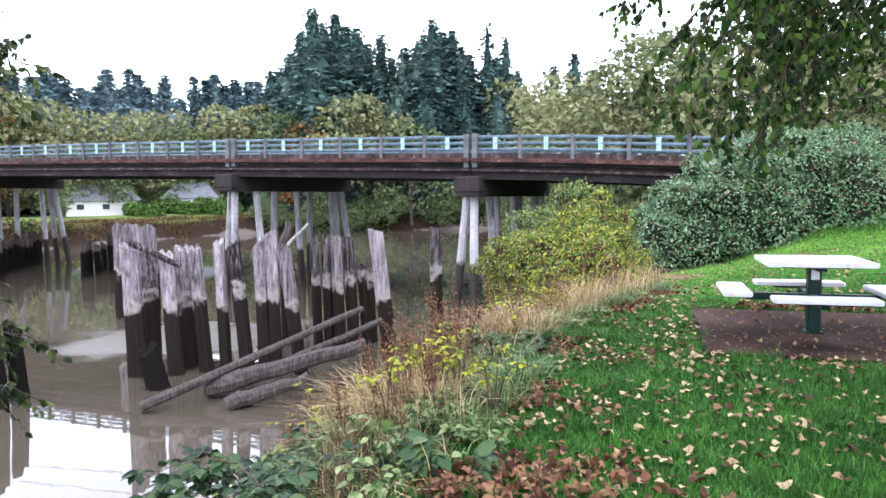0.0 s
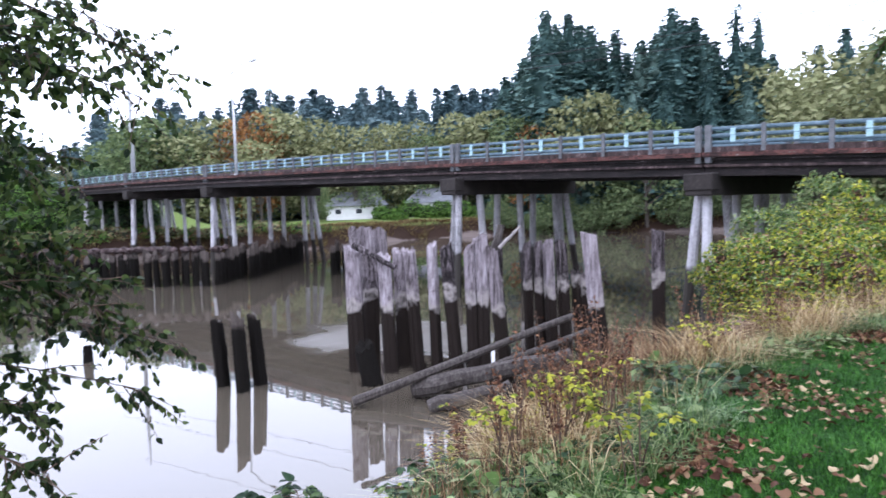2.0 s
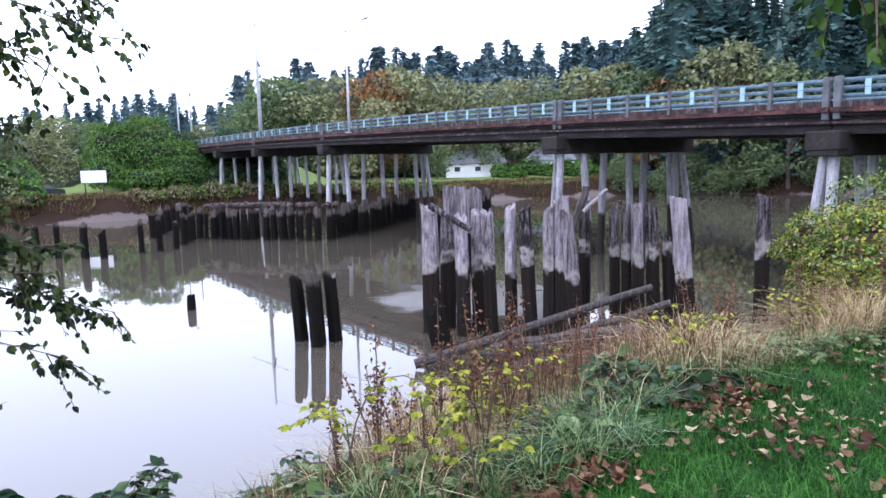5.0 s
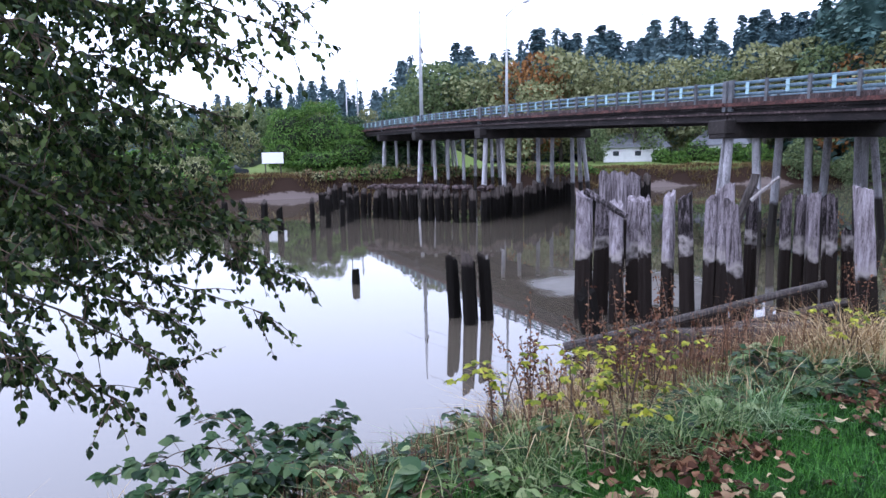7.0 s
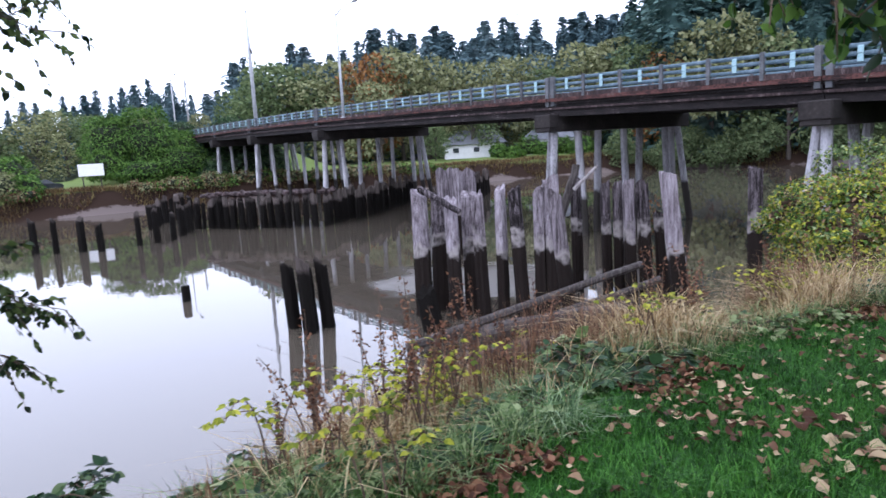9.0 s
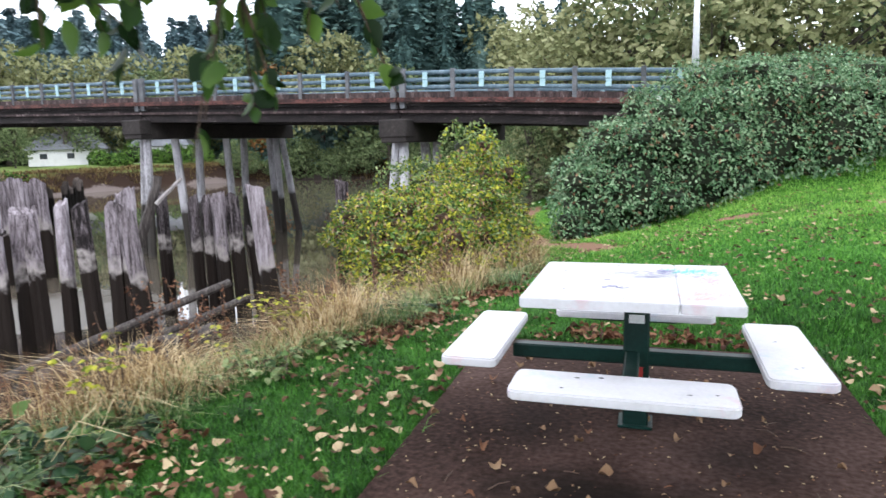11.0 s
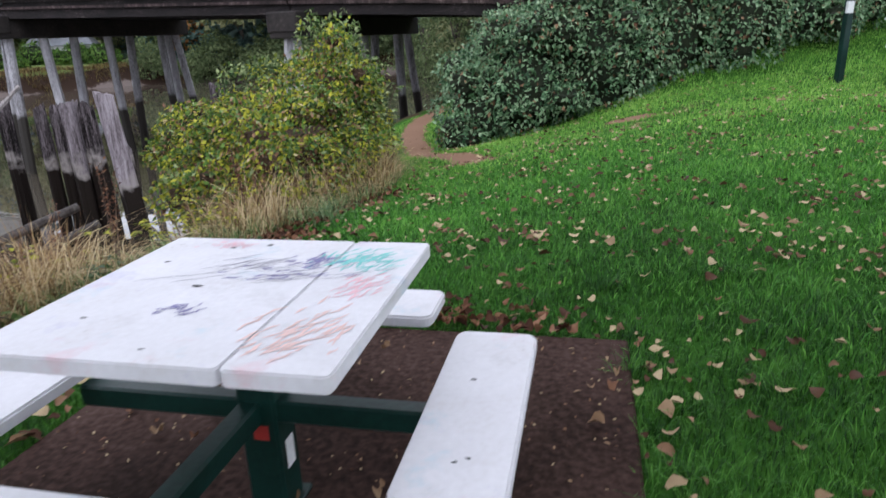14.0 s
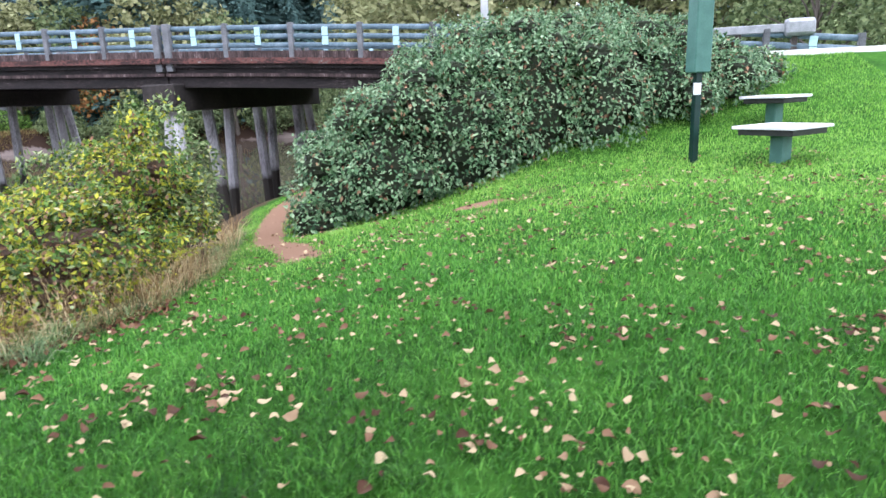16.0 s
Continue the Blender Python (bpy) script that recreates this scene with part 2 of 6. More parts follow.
M["leaf_litter"] = leafy("fallen_leaf", (0.06, 0.025, 0.013), (0.2, 0.11, 0.06), (0.44, 0.34, 0.2), 0.1, 0.7, 1.1)
M["brown_leaf"] = leafy("brown_dead_leaf", (0.045, 0.018, 0.01), (0.13, 0.056, 0.03), (0.26, 0.135, 0.075), 0.1, 0.75, 1.1)
M["conifer"] = material("conifer_needles", [(0.1, (0.016, 0.042, 0.04)), (0.5, (0.06, 0.115, 0.105)), (0.9, (0.13, 0.2, 0.17))], 0.4, 0.75, 0.0, island=0.6, objrand=0.4, trans=0.15, spec=0.2)
# lighter, bluer needles: the ridge's distance haze is put into the colour
M["conifer_ridge"] = material("hazed_conifer_needles", [(0.1, (0.04, 0.075, 0.085)), (0.5, (0.095, 0.15, 0.165)), (0.9, (0.17, 0.24, 0.25))], 0.1, 0.8, 0.0, island=0.4, objrand=0.5, trans=0.15, spec=0.15)
M["far_leaf"] = leafy("far_broadleaf", (0.06, 0.09, 0.04), (0.13, 0.175, 0.075), (0.21, 0.255, 0.12), 0.3, 0.8, 0.6)
M["far_olive"] = leafy("far_olive_broadleaf", (0.11, 0.125, 0.055), (0.22, 0.235, 0.11), (0.33, 0.335, 0.18), 0.3, 0.8, 0.6)
M["orange_leaf"] = leafy("orange_autumn_leaf", (0.12, 0.06, 0.022), (0.25, 0.115, 0.042), (0.36, 0.19, 0.07), 0.25, 0.7)
M["far_bush"] = leafy("bright_green_bush_leaf", (0.025, 0.06, 0.012), (0.075, 0.16, 0.025), (0.15, 0.25, 0.05), 0.25, 0.6)
M["cane_leaf"] = leafy("blackberry_leaf", (0.01, 0.028, 0.012), (0.03, 0.075, 0.028), (0.1, 0.15, 0.06), 0.25, 0.4)
M["shore_weed"] = leafy("rusty_shore_weed", (0.05, 0.03, 0.014), (0.13, 0.075, 0.035), (0.2, 0.17, 0.06), 0.15, 0.8)
M["weed"] = leafy("red_brown_weed", (0.07, 0.034, 0.02), (0.2, 0.105, 0.06), (0.34, 0.21, 0.13), 0.2, 0.8)

# ---- geometry helpers ----
R = np.random.default_rng(7)


def mesh_from(name, V, F, mat, smooth=False):
    me = bpy.data.meshes.new(name)
    V = np.asarray(V, float)
    if isinstance(F, np.ndarray):
        k = F.shape[1]
        me.vertices.add(len(V))
        me.vertices.foreach_set("co", V.ravel())
        me.loops.add(F.size)
        me.loops.foreach_set("vertex_index", F.ravel().astype(np.int32))
        me.polygons.add(len(F))
        me.polygons.foreach_set("loop_start", np.arange(0, F.size, k, dtype=np.int32))
        me.update(calc_edges=True)
    else:
        me.from_pydata([tuple(v) for v in V], [], F)
    if smooth:
        me.polygons.foreach_set("use_smooth", np.ones(len(me.polygons), bool))
    me.materials.append(mat)
    me.update()
    return me


def empty(name, at=(0, 0, 0), label="", category="", group="", kind="", rz=0):
    ob = new(name)
    ob.matrix_world = pose(*at, 0, 0, rz)
    return tagged(ob, label, category, group, kind)


def part(name, me, parent, m=None, label="", kind=""):
    ob = new(name, me)
    ob.parent = parent
    if m is not None:
        ob.matrix_basis = m
    return tagged(ob, label, kind=kind)


def box_bm(sx, sy, sz, bevel=0.01, segments=1):
    bm = bmesh.new()
    bmesh.ops.create_cube(bm, size=1)
    bmesh.ops.scale(bm, vec=(sx, sy, sz), verts=bm.verts)
    if bevel:
        bmesh.ops.bevel(bm, geom=list(bm.edges), offset=bevel, segments=segments, affect="EDGES", profile=0.5)
    return bm


def done(bm, name, mat, smooth=False):
    me = bpy.data.meshes.new(name)
    bmesh.ops.recalc_face_normals(bm, faces=bm.faces)
    bm.to_mesh(me)
    bm.free()
    if smooth:
        me.polygons.foreach_set("use_smooth", np.ones(len(me.polygons), bool))
    me.materials.append(mat)
    return me


def box_me(name, sx, sy, sz, mat, bevel=0.01):
    return done(box_bm(sx, sy, sz, bevel), name, mat)


def tube(points, radii, sides=6, wob=0.0, rng=None, caps=True):
    """Vertices and faces of a tube along points."""
    P = [Vector(p) for p in points]
    V, F = [], []
    ref = Vector((0.31, 0.2, 0.93))
    for i, p in enumerate(P):
        d = (P[min(i + 1, len(P) - 1)] - P[max(i - 1, 0)]).normalized()
        r0 = ref if abs(d.dot(ref)) < 0.95 else Vector((1, 0, 0))
        a = d.cross(r0).normalized()
        b = d.cross(a)
        for k in range(sides):
            t = 2 * math.pi * k / sides
            rr = radii[i] * (1 + (wob * (rng.random() - 0.5) * 2 if rng is not None else 0))
            V.append(p + (a * math.cos(t) + b * math.sin(t)) * rr)
    for i in range(len(P) - 1):
        for k in range(sides):
            F.append((i * sides + k, i * sides + (k + 1) % sides, (i + 1) * sides + (k + 1) % sides, (i + 1) * sides + k))
    if caps:
        F.append(tuple(range(sides))[::-1])
        F.append(tuple((len(P) - 1) * sides + k for k in range(sides)))
    return V, F


class Pile:
    """Collects tubes into one mesh."""

    def __init__(self):
        self.V, self.F = [], []

    def add(self, vf):
        o = len(self.V)
        self.V += [tuple(v) for v in vf[0]]
        self.F += [tuple(i + o for i in f) for f in vf[1]]

    def mesh(self, name, mat, smooth=False):
        return mesh_from(name, self.V, self.F, mat, smooth)


def unit(a):
    return a / np.maximum(np.linalg.norm(a, axis=-1, keepdims=True), 1e-9)


def leaves(P, D, N, length, width, fold=0.25):
    """Leaves of six corners: base points P, directions D, normals N. Returns vertices and quads."""
    P, D = np.asarray(P, float), unit(np.asarray(D, float))
    S = unit(np.cross(D, N))
    U = np.cross(S, D)
    L, W = np.broadcast_to(length, len(P))[:, None], np.broadcast_to(width, len(P))[:, None]
    mid = P + D * L * 0.5 - U * W * fold
    tip = P + D * L - U * L * 0.12
    v = np.stack([P, P + D * L * 0.42 + S * W * 0.5, tip, P + D * L * 0.42 - S * W * 0.5, mid], 1)
    i = np.arange(len(P))[:, None] * 5
    F = np.concatenate([i + np.array([[0, 1, 4]]), i + np.array([[1, 2, 4]]), i + np.array([[2, 3, 4]]), i + np.array([[3, 0, 4]])])
    return v.reshape(-1, 3), F


def fine_leaves(P, D, N, length, width, fold=0.2, curl=0.2):
    """Leaves with an oval outline, a midrib fold and a curled tip."""
    P, D = np.asarray(P, float), unit(np.asarray(D, float))
    S = unit(np.cross(D, N))
    U = np.cross(S, D)
    L, W = np.broadcast_to(length, len(P))[:, None], np.broadcast_to(width, len(P))[:, None]
    u = [0, 0.16, 0.42, 0.7, 1.0]
    w = [0.0, 0.36, 0.52, 0.36, 0.0]
    rib = [P + D * L * k - U * L * curl * k * k for k in u]
    v = [rib[0]]
    for k in (1, 2, 3):
        v += [rib[k] + S * W * w[k] + U * W * fold * w[k], rib[k], rib[k] - S * W * w[k] + U * W * fold * w[k]]
    v.append(rib[4])
    v = np.stack(v, 1)
    i = np.arange(len(P))[:, None] * 11
    T = [[0, 1, 2], [0, 2, 3], [1, 4, 5], [1, 5, 2], [2, 5, 6], [2, 6, 3], [4, 7, 8], [4, 8, 5], [5, 8, 9], [5, 9, 6], [7, 10, 8], [8, 10, 9]]
    return v.reshape(-1, 3), np.concatenate([i + np.array([t]) for t in T])


def lobed_leaves(P, size, rng, curl=0.35, tilt=0.35):
    """Dead leaves lying about: a lobed outline round a centre, cupped and twisted."""
    n = len(P)
    lobes = np.array([1.0, 0.86, 0.9, 0.76, 0.8, 0.66, 0.8, 0.76, 0.9, 0.86])
    a = np.arange(10) * 2 * np.pi / 10
    N = unit(np.array([0, 0, 1.0]) + rand_unit(rng, n) * tilt)
    D = unit(np.cross(N, rand_unit(rng, n)))
    S = np.cross(N, D)
    r = np.broadcast_to(size, n)[:, None] * lobes * rng.uniform(0.86, 1.1, (n, 10)) * 0.5
    wide = rng.uniform(0.45, 0.85, (n, 1))
    h = r * curl * (rng.uniform(-0.3, 1.0, (n, 1)) + 0.9 * np.sin(2 * a + rng.uniform(0, 6.28, (n, 1))))
    ring = P[:, None] + D[:, None] * (r * np.cos(a))[..., None] + S[:, None] * (r * np.sin(a) * wide)[..., None] + N[:, None] * h[..., None]
    V = np.concatenate([P[:, None], ring], 1).reshape(-1, 3)
    i = np.arange(n)[:, None] * 11
    return V, np.concatenate([i + np.array([[0, 1 + k, 1 + (k + 1) % 10]]) for k in range(10)])


def blades(P, height, width, lean, rng, bend=0.5):
    """Grass blades: each a bent strip that narrows to a tip."""
    n = len(P)
    t = rng.uniform(0, 2 * np.pi, n)
    d = np.stack([np.cos(t), np.sin(t), np.zeros(n)], 1)
    s = np.stack([-np.sin(t), np.cos(t), np.zeros(n)], 1)
    H, W, L = (np.broadcast_to(k, n)[:, None] for k in (height, width, lean))
    up = np.array([0, 0, 1.0])
    p1 = P + up * H * 0.55 + d * H * L * 0.35
    p2 = P + up * H * (1 - bend * L * 0.5) + d * H * L
    v = np.stack([P - s * W / 2, P + s * W / 2, p1 + s * W * 0.4, p1 - s * W * 0.4, p2], 1).reshape(-1, 3)
    i = np.arange(n)[:, None] * 5
    F = np.concatenate([i + np.array([[0, 1, 2]]), i + np.array([[0, 2, 3]]), i + np.array([[3, 2, 4]])])
    return v, F


def rand_unit(rng, n):
    return unit(rng.normal(size=(n, 3)))


def sst(a, b, x):
    t = np.clip((x - a) / (b - a), 0, 1)
    return t * t * (3 - 2 * t)


# ---- the lie of the land ----
WATER = -3.6
BX, BY = -7.8, 30.5
UX, UY = math.cos(radians(173)), math.sin(radians(173))
VX, VY = UY, -UX


def along(a, q, z):
    """A point of the bridge: a metres from the first bent towards the far bank, q metres in from its near edge."""
    return (BX + a * UX + q * VX, BY + a * UY + q * VY, z)


def rail_top(a):
    return 4.29 + 0.04 * a - 0.00019 * a * a - (0.0015 * a * a if a < 0 else 0)


def lawn_edge(y):
    return np.interp(y, [-5, 5, 8.5, 10, 12, 15, 17, 20, 25, 33, 45, 80], [-1.0, -1.0, -1.15, -0.8, -0.1, 0.3, -0.1, -1.1, -2.6, -2.5, 0, 30])


def from_far_shore(x, y):
    """Metres inland from the far water line."""
    xf = np.interp(y, [0, 20, 34, 46, 60, 75, 90], [-75, -77, -76, -68, -63, -65, -62])
    yf = np.interp(x, [-62, -50, -28, 0, 60, 200], [90, 100, 106, 112, 130, 170])
    return np.where(x < -62, np.where(y < 90, xf - x, -62 - x + np.clip(y - 90, 0, None)), y - yf)


def ground_z(x, y):
    x, y = np.asarray(x, float), np.asarray(y, float)
    wav = 0.03 * np.sin(x * 1.3 + 0.7 * y) + 0.02 * np.sin(2.1 * y - 0.9 * x)
    lawn = 0.05 * (np.clip(x, -3, 9) - 1.6) - 0.075 * np.clip(y - 11.5, 0, 9) * sst(4.5, -0.5, x) + wav * sst(3, 6, np.hypot(x - 1.6, y - 9.4))
    flat = sst(0.0, 0.7, np.maximum(np.abs(x - 1.64) - 1.14, np.abs(y - 9.375) - 1.28) - 0.15)
    lawn = lawn * flat - 0.03 * (1 - flat)
    s = lawn_edge(y) - x
    near = lawn - 4.1 * sst(-0.1, 6.9, s) - 0.5 * sst(6, 14, s)
    # road embankment on the near bank
    a = (x - BX) * UX + (y - BY) * UY
    q = (x - BX) * VX + (y - BY) * VY
    zr = 4.29 + 0.04 * a - 0.00019 * a * a - np.where(a < 0, 0.0015 * a * a, 0) - 1.05
    zr = np.where(a < -10, np.maximum(zr, 2.3 + (a + 22) * 0.005), zr)
    emb = zr - 0.33 * np.clip(-q, 0, 40) - 0.4 * np.clip(q - 11, 0, 40) - 0.75 * np.clip(4.5 - x, 0, 12)
    k = 0.25
    near = np.where(x > -8, np.log(np.exp(np.clip(near / k, -60, 60)) + np.exp(np.clip(emb / k, -60, 60))) * k - k * 0.02, near)
    # far bank
    s2 = from_far_shore(x, y) + 0.7 * np.sin(y * 0.31 + x * 0.23)
    far = -4.4 + 1.6 * sst(2.6, 6.0, s2) + 1.8 * sst(5.4, 7.4, s2) + 0.6 * sst(7, 24, s2) + 0.08 * np.clip(s2 - 90, 0, 260) + 0.15 * np.sin(x * 0.5) * np.sin(y * 0.37) * sst(-6, 4, s2)
    # far approach embankment of the bridge
    far = np.maximum(far, np.where((a > 84), zr - 0.45 * np.clip(-q, 0, 40) - 0.45 * np.clip(q - 11, 0, 40) - 0.6 * np.clip(92 - a, 0, 30), -9))
    return np.maximum(near, far)


def gz(x, y):
    return float(ground_z(x, y))


def extend(v, far, grow=1.3):
    """Carries an axis of grid lines on to the horizon with growing steps."""
    v = list(v)
    d = v[-1] - v[-2]
    while v[-1] < far:
        d = min(d * grow, 150)
        v.append(v[-1] + d)
    d = v[1] - v[0]
    while v[0] > -far:
        d = min(d * grow, 150)
        v.insert(0, v[0] - d)
    return np.array(v)


gx = extend(np.concatenate([np.arange(-112, -10, 1.2), np.arange(-10, 14, 0.2), np.arange(14, 40, 1.5)]), 1800)
gy = extend(np.concatenate([np.arange(-20, -3, 1.0), np.arange(-3, 32, 0.2), np.arange(32, 135, 1.4)]), 1800)
XX, YY = np.meshgrid(gx, gy)
ZZ = ground_z(XX, YY)
nx, ny = len(gx), len(gy)
ii, jj = np.meshgrid(np.arange(nx - 1), np.arange(ny - 1))
base = (jj * nx + ii).ravel()
quads = np.stack([base, base + 1, base + nx + 1, base + nx], 1)


def ground_material():
    # turf and soil tones are darkened to stand for shade between the blades
    m = material("ground_soil_and_turf", [(0.3, (0.012, 0.036, 0.006)), (0.5, (0.028, 0.09, 0.012)), (0.75, (0.06, 0.15, 0.024))], 1.5, 0.95, 0.6, fine=10, spec=0.04)
    n, l = m.node_tree.nodes, m.node_tree.links
    p = n["Principled BSDF"]
    src = p.inputs["Base Color"].links[0].from_socket
    for name, col in (("soil", (0.06, 0.042, 0.027)), ("farturf", (0.13, 0.175, 0.055)), ("forest", (0.02, 0.028, 0.015)), ("mud", (0.13, 0.105, 0.096)), ("dirt", (0.2, 0.12, 0.08)), ("earth", (0.03, 0.019, 0.014))):
        at, no, add, mx, rp = n.new("ShaderNodeAttribute"), n.new("ShaderNodeTexNoise"), n.new("ShaderNodeMath"), n.new("ShaderNodeMix"), n.new("ShaderNodeMapRange")
        at.attribute_name = name
        no.inputs["Scale"].default_value, no.inputs["Detail"].default_value = 2.5, 6
        tc = n.new("ShaderNodeTexCoord")
        l.new(tc.outputs["Object"], no.inputs[0])
        add.operation = "ADD"
        l.new(at.outputs["Fac"], add.inputs[0]), l.new(no.outputs[0], add.inputs[1])
        rp.inputs[1].default_value, rp.inputs[2].default_value = 0.85, 1.1
        l.new(add.outputs[0], rp.inputs[0])
        mx.data_type = "RGBA"
        mx.inputs[7].default_value = (*col, 1)
        l.new(rp.outputs[0], mx.inputs[0]), l.new(src, mx.inputs[6])
        src = mx.outputs[2]
    l.new(src, p.inputs["Base Color"])
    return m


def dirt_at(x, y):
    """Worn bare earth: the foot path below the brambles and patches on the lawn."""
    pc = np.interp(y, [16.5, 18.5, 20, 22, 25, 29], [1.3, 0.4, -0.6, -1.3, -2.0, -2.3])
    path = sst(0.45, 0.15, np.abs(x - pc)) * sst(16.3, 17.5, y) * sst(31, 28, y)
    worn = sst(0.6, 0.0, np.abs(y - (17.2 + 0.72 * (x - 1.2)))) * sst(0.8, 1.6, x) * sst(6.5, 4, x) * 0.42
    patch = sst(0.55, 0.25, np.hypot((x - 3.2) / 1.0, (y - 19.3) / 0.55))
    return np.clip(path + worn + patch, 0, 1)


gm = mesh_from("ground", np.stack([XX.ravel(), YY.ravel(), ZZ.ravel()], 1), quads, ground_material(), True)
s_edge = (lawn_edge(YY) - XX).ravel()
isnear = (XX.ravel() > -12)
far_b = from_far_shore(XX, YY).ravel()
far_s = np.hypot(XX.ravel() - 0.8, YY.ravel() - 3.5)
for nm, vals in (("farturf", sst(40, 60, far_s)), ("forest", sst(128, 150, far_s)), ("soil", np.where(isnear, sst(-0.3, 0.8, s_edge), 0)), ("mud", sst(-1.6, -2.7, ZZ.ravel())), ("earth", sst(4.2, 5.2, far_b) * sst(8.2, 6.8, far_b)), ("dirt", dirt_at(XX.ravel(), YY.ravel()))):
    at = gm.attributes.new(nm, "FLOAT", "POINT")
    at.data.foreach_set("value", vals.astype(np.float32))
tagged(new("ground", gm), "grassy river bank sloping down to mud", "ground", kind="structure")


def water_material():
    m = bpy.data.materials.new("murky_river_water")
    m.use_nodes = True
    n, l = m.node_tree.nodes, m.node_tree.links
    p = n["Principled BSDF"]
    p.inputs["Base Color"].default_value = (0.074, 0.062, 0.047, 1)
    p.inputs["Roughness"].default_value, p.inputs["IOR"].default_value = 0.02, 1.95
    no, no2, bp = n.new("ShaderNodeTexNoise"), n.new("ShaderNodeTexNoise"), n.new("ShaderNodeBump")
    tc = n.new("ShaderNodeTexCoord")
    l.new(tc.outputs["Object"], no.inputs[0]), l.new(tc.outputs["Object"], no2.inputs[0])
    no.inputs["Scale"].default_value, no2.inputs["Scale"].default_value = 1.3, 0.15
    ml = n.new("ShaderNodeMath")
    ml.operation = "MULTIPLY"
    l.new(no.outputs[0], ml.inputs[0]), l.new(no2.outputs[0], ml.inputs[1])
    l.new(ml.outputs[0], bp.inputs["Height"])
    bp.inputs["Strength"].default_value, bp.inputs["Distance"].default_value = 0.06, 0.06
    # a ruffled eddy where the current runs between the pilings
    g, sub, no3, ln, mr, ad = (n.new("ShaderNode" + k) for k in ("NewGeometry", "VectorMath", "TexNoise", "VectorMath", "MapRange", "Math"))
    sub.operation, ln.operation, ad.operation = "SUBTRACT", "LENGTH", "ADD"
    sub.inputs[1].default_value = EDDY
    sc3 = n.new("ShaderNodeMapping")
    sc3.inputs["Scale"].default_value = (1 / 5.2, 1 / 3.6, 0)
    l.new(g.outputs["Position"], sub.inputs[0]), l.new(sub.outputs[0], sc3.inputs[0]), l.new(sc3.outputs[0], ln.inputs[0])
    no3.inputs["Scale"].default_value, no3.inputs["Detail"].default_value = 0.5, 3
    l.new(tc.outputs["Object"], no3.inputs[0])
    l.new(ln.outputs["Value"], ad.inputs[0]), l.new(no3.outputs[0], ad.inputs[1])
    mr.inputs[1].default_value, mr.inputs[2].default_value, mr.inputs[3].default_value, mr.inputs[4].default_value = 1.5, 1.0, 0.02, 0.55
    l.new(ad.outputs[0], mr.inputs[0]), l.new(mr.outputs[0], p.inputs["Roughness"])
    l.new(bp.outputs[0], p.inputs["Normal"])
    return m


EDDY = (-17.4, 21.9, 0)
wm = mesh_from("water", [(-900, -900, WATER), (900, -900, WATER), (900, 900, WATER), (-900, 900, WATER)], [(0, 1, 2, 3)], water_material())
tagged(new("water", wm), "calm murky brown river water reflecting the sky", "water", kind="structure")

# ---- bridge ----
PANEL = 2.3
A0, A1 = -20.7, 92.0
bridge = empty("bridge", along(0, 0, 0), "concrete road bridge with teal steel railings and rust-stained curb", "bridge")
BI = bridge.matrix_world.inverted()


def sweep(name, a0, a1, q0, q1, top, bottom, mat, step=2.3, label=""):
    """A beam of the bridge that follows its grade, between two heights below the rail's top."""
    n = max(1, int(round((a1 - a0) / step)))
    V, F = [], []
    for i in range(n + 1):
        a = a0 + (a1 - a0) * i / n
        z = rail_top(a)
        for q, h in ((q0, bottom), (q1, bottom), (q1, top), (q0, top)):
            V.append(BI @ Vector(along(a, q, z - h)))
    for i in range(n):
        for k in range(4):
            F.append((4 * i + k, 4 * i + (k + 1) % 4, 4 * i + 4 + (k + 1) % 4, 4 * i + 4 + k))
    F += [(3, 2, 1, 0), tuple(4 * n + k for k in range(4))]
    me = mesh_from(name, V, F, mat)
    bm = bmesh.new()
    bm.from_mesh(me)
    bmesh.ops.recalc_face_normals(bm, faces=bm.faces)
    bm.to_mesh(me)
    bm.free()
    return part(name, me, bridge, None, label)


BENTS = (0.0, 13.9, 43.0, 61.0, 76.0)
ENDS = (-9.5, *BENTS, 91.5)
for a0, a1 in zip(ENDS[:-1], ENDS[1:]):
    e = 0.03
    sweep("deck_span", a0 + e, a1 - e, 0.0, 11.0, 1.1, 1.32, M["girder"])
    sweep("edge_ledge", a0 + e, a1 - e, -0.14, 0.1, 1.02, 1.2, M["curb"], label="rust-stained concrete deck edge")
    sweep("edge_ledge", a0 + e, a1 - e, 10.9, 11.14, 1.02, 1.2, M["curb"])
    sweep("curb", a0 + e, a1 - e, 0.04, 0.4, 0.8, 1.1, M["curb_grey"], label="stained concrete curb")
    sweep("curb", a0 + e, a1 - e, 10.6, 10.96, 0.8, 1.1, M["curb"])
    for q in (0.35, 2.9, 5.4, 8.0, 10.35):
        sweep("girder", a0 + e, a1 - e, q - 0.22, q + 0.22, 1.32, 1.95, M["girder"], label="stained concrete girder, darkened for the shade below the deck")
    sweep("service_pipe", a0 + e, a1 - e, 0.0, 0.1, 1.5, 1.6, M["curb_grey"], label="grimy service pipe along the girder")
    sweep("road_surface", a0 + e, a1 - e, 0.4, 10.6, 1.06, 1.1, M["asphalt"])

post_me = box_me("post", 0.16, 0.2, 1.08, M["post"], 0.015)
wide_post_me = box_me("joint_post", 0.24, 0.24, 1.5, M["post"], 0.02)


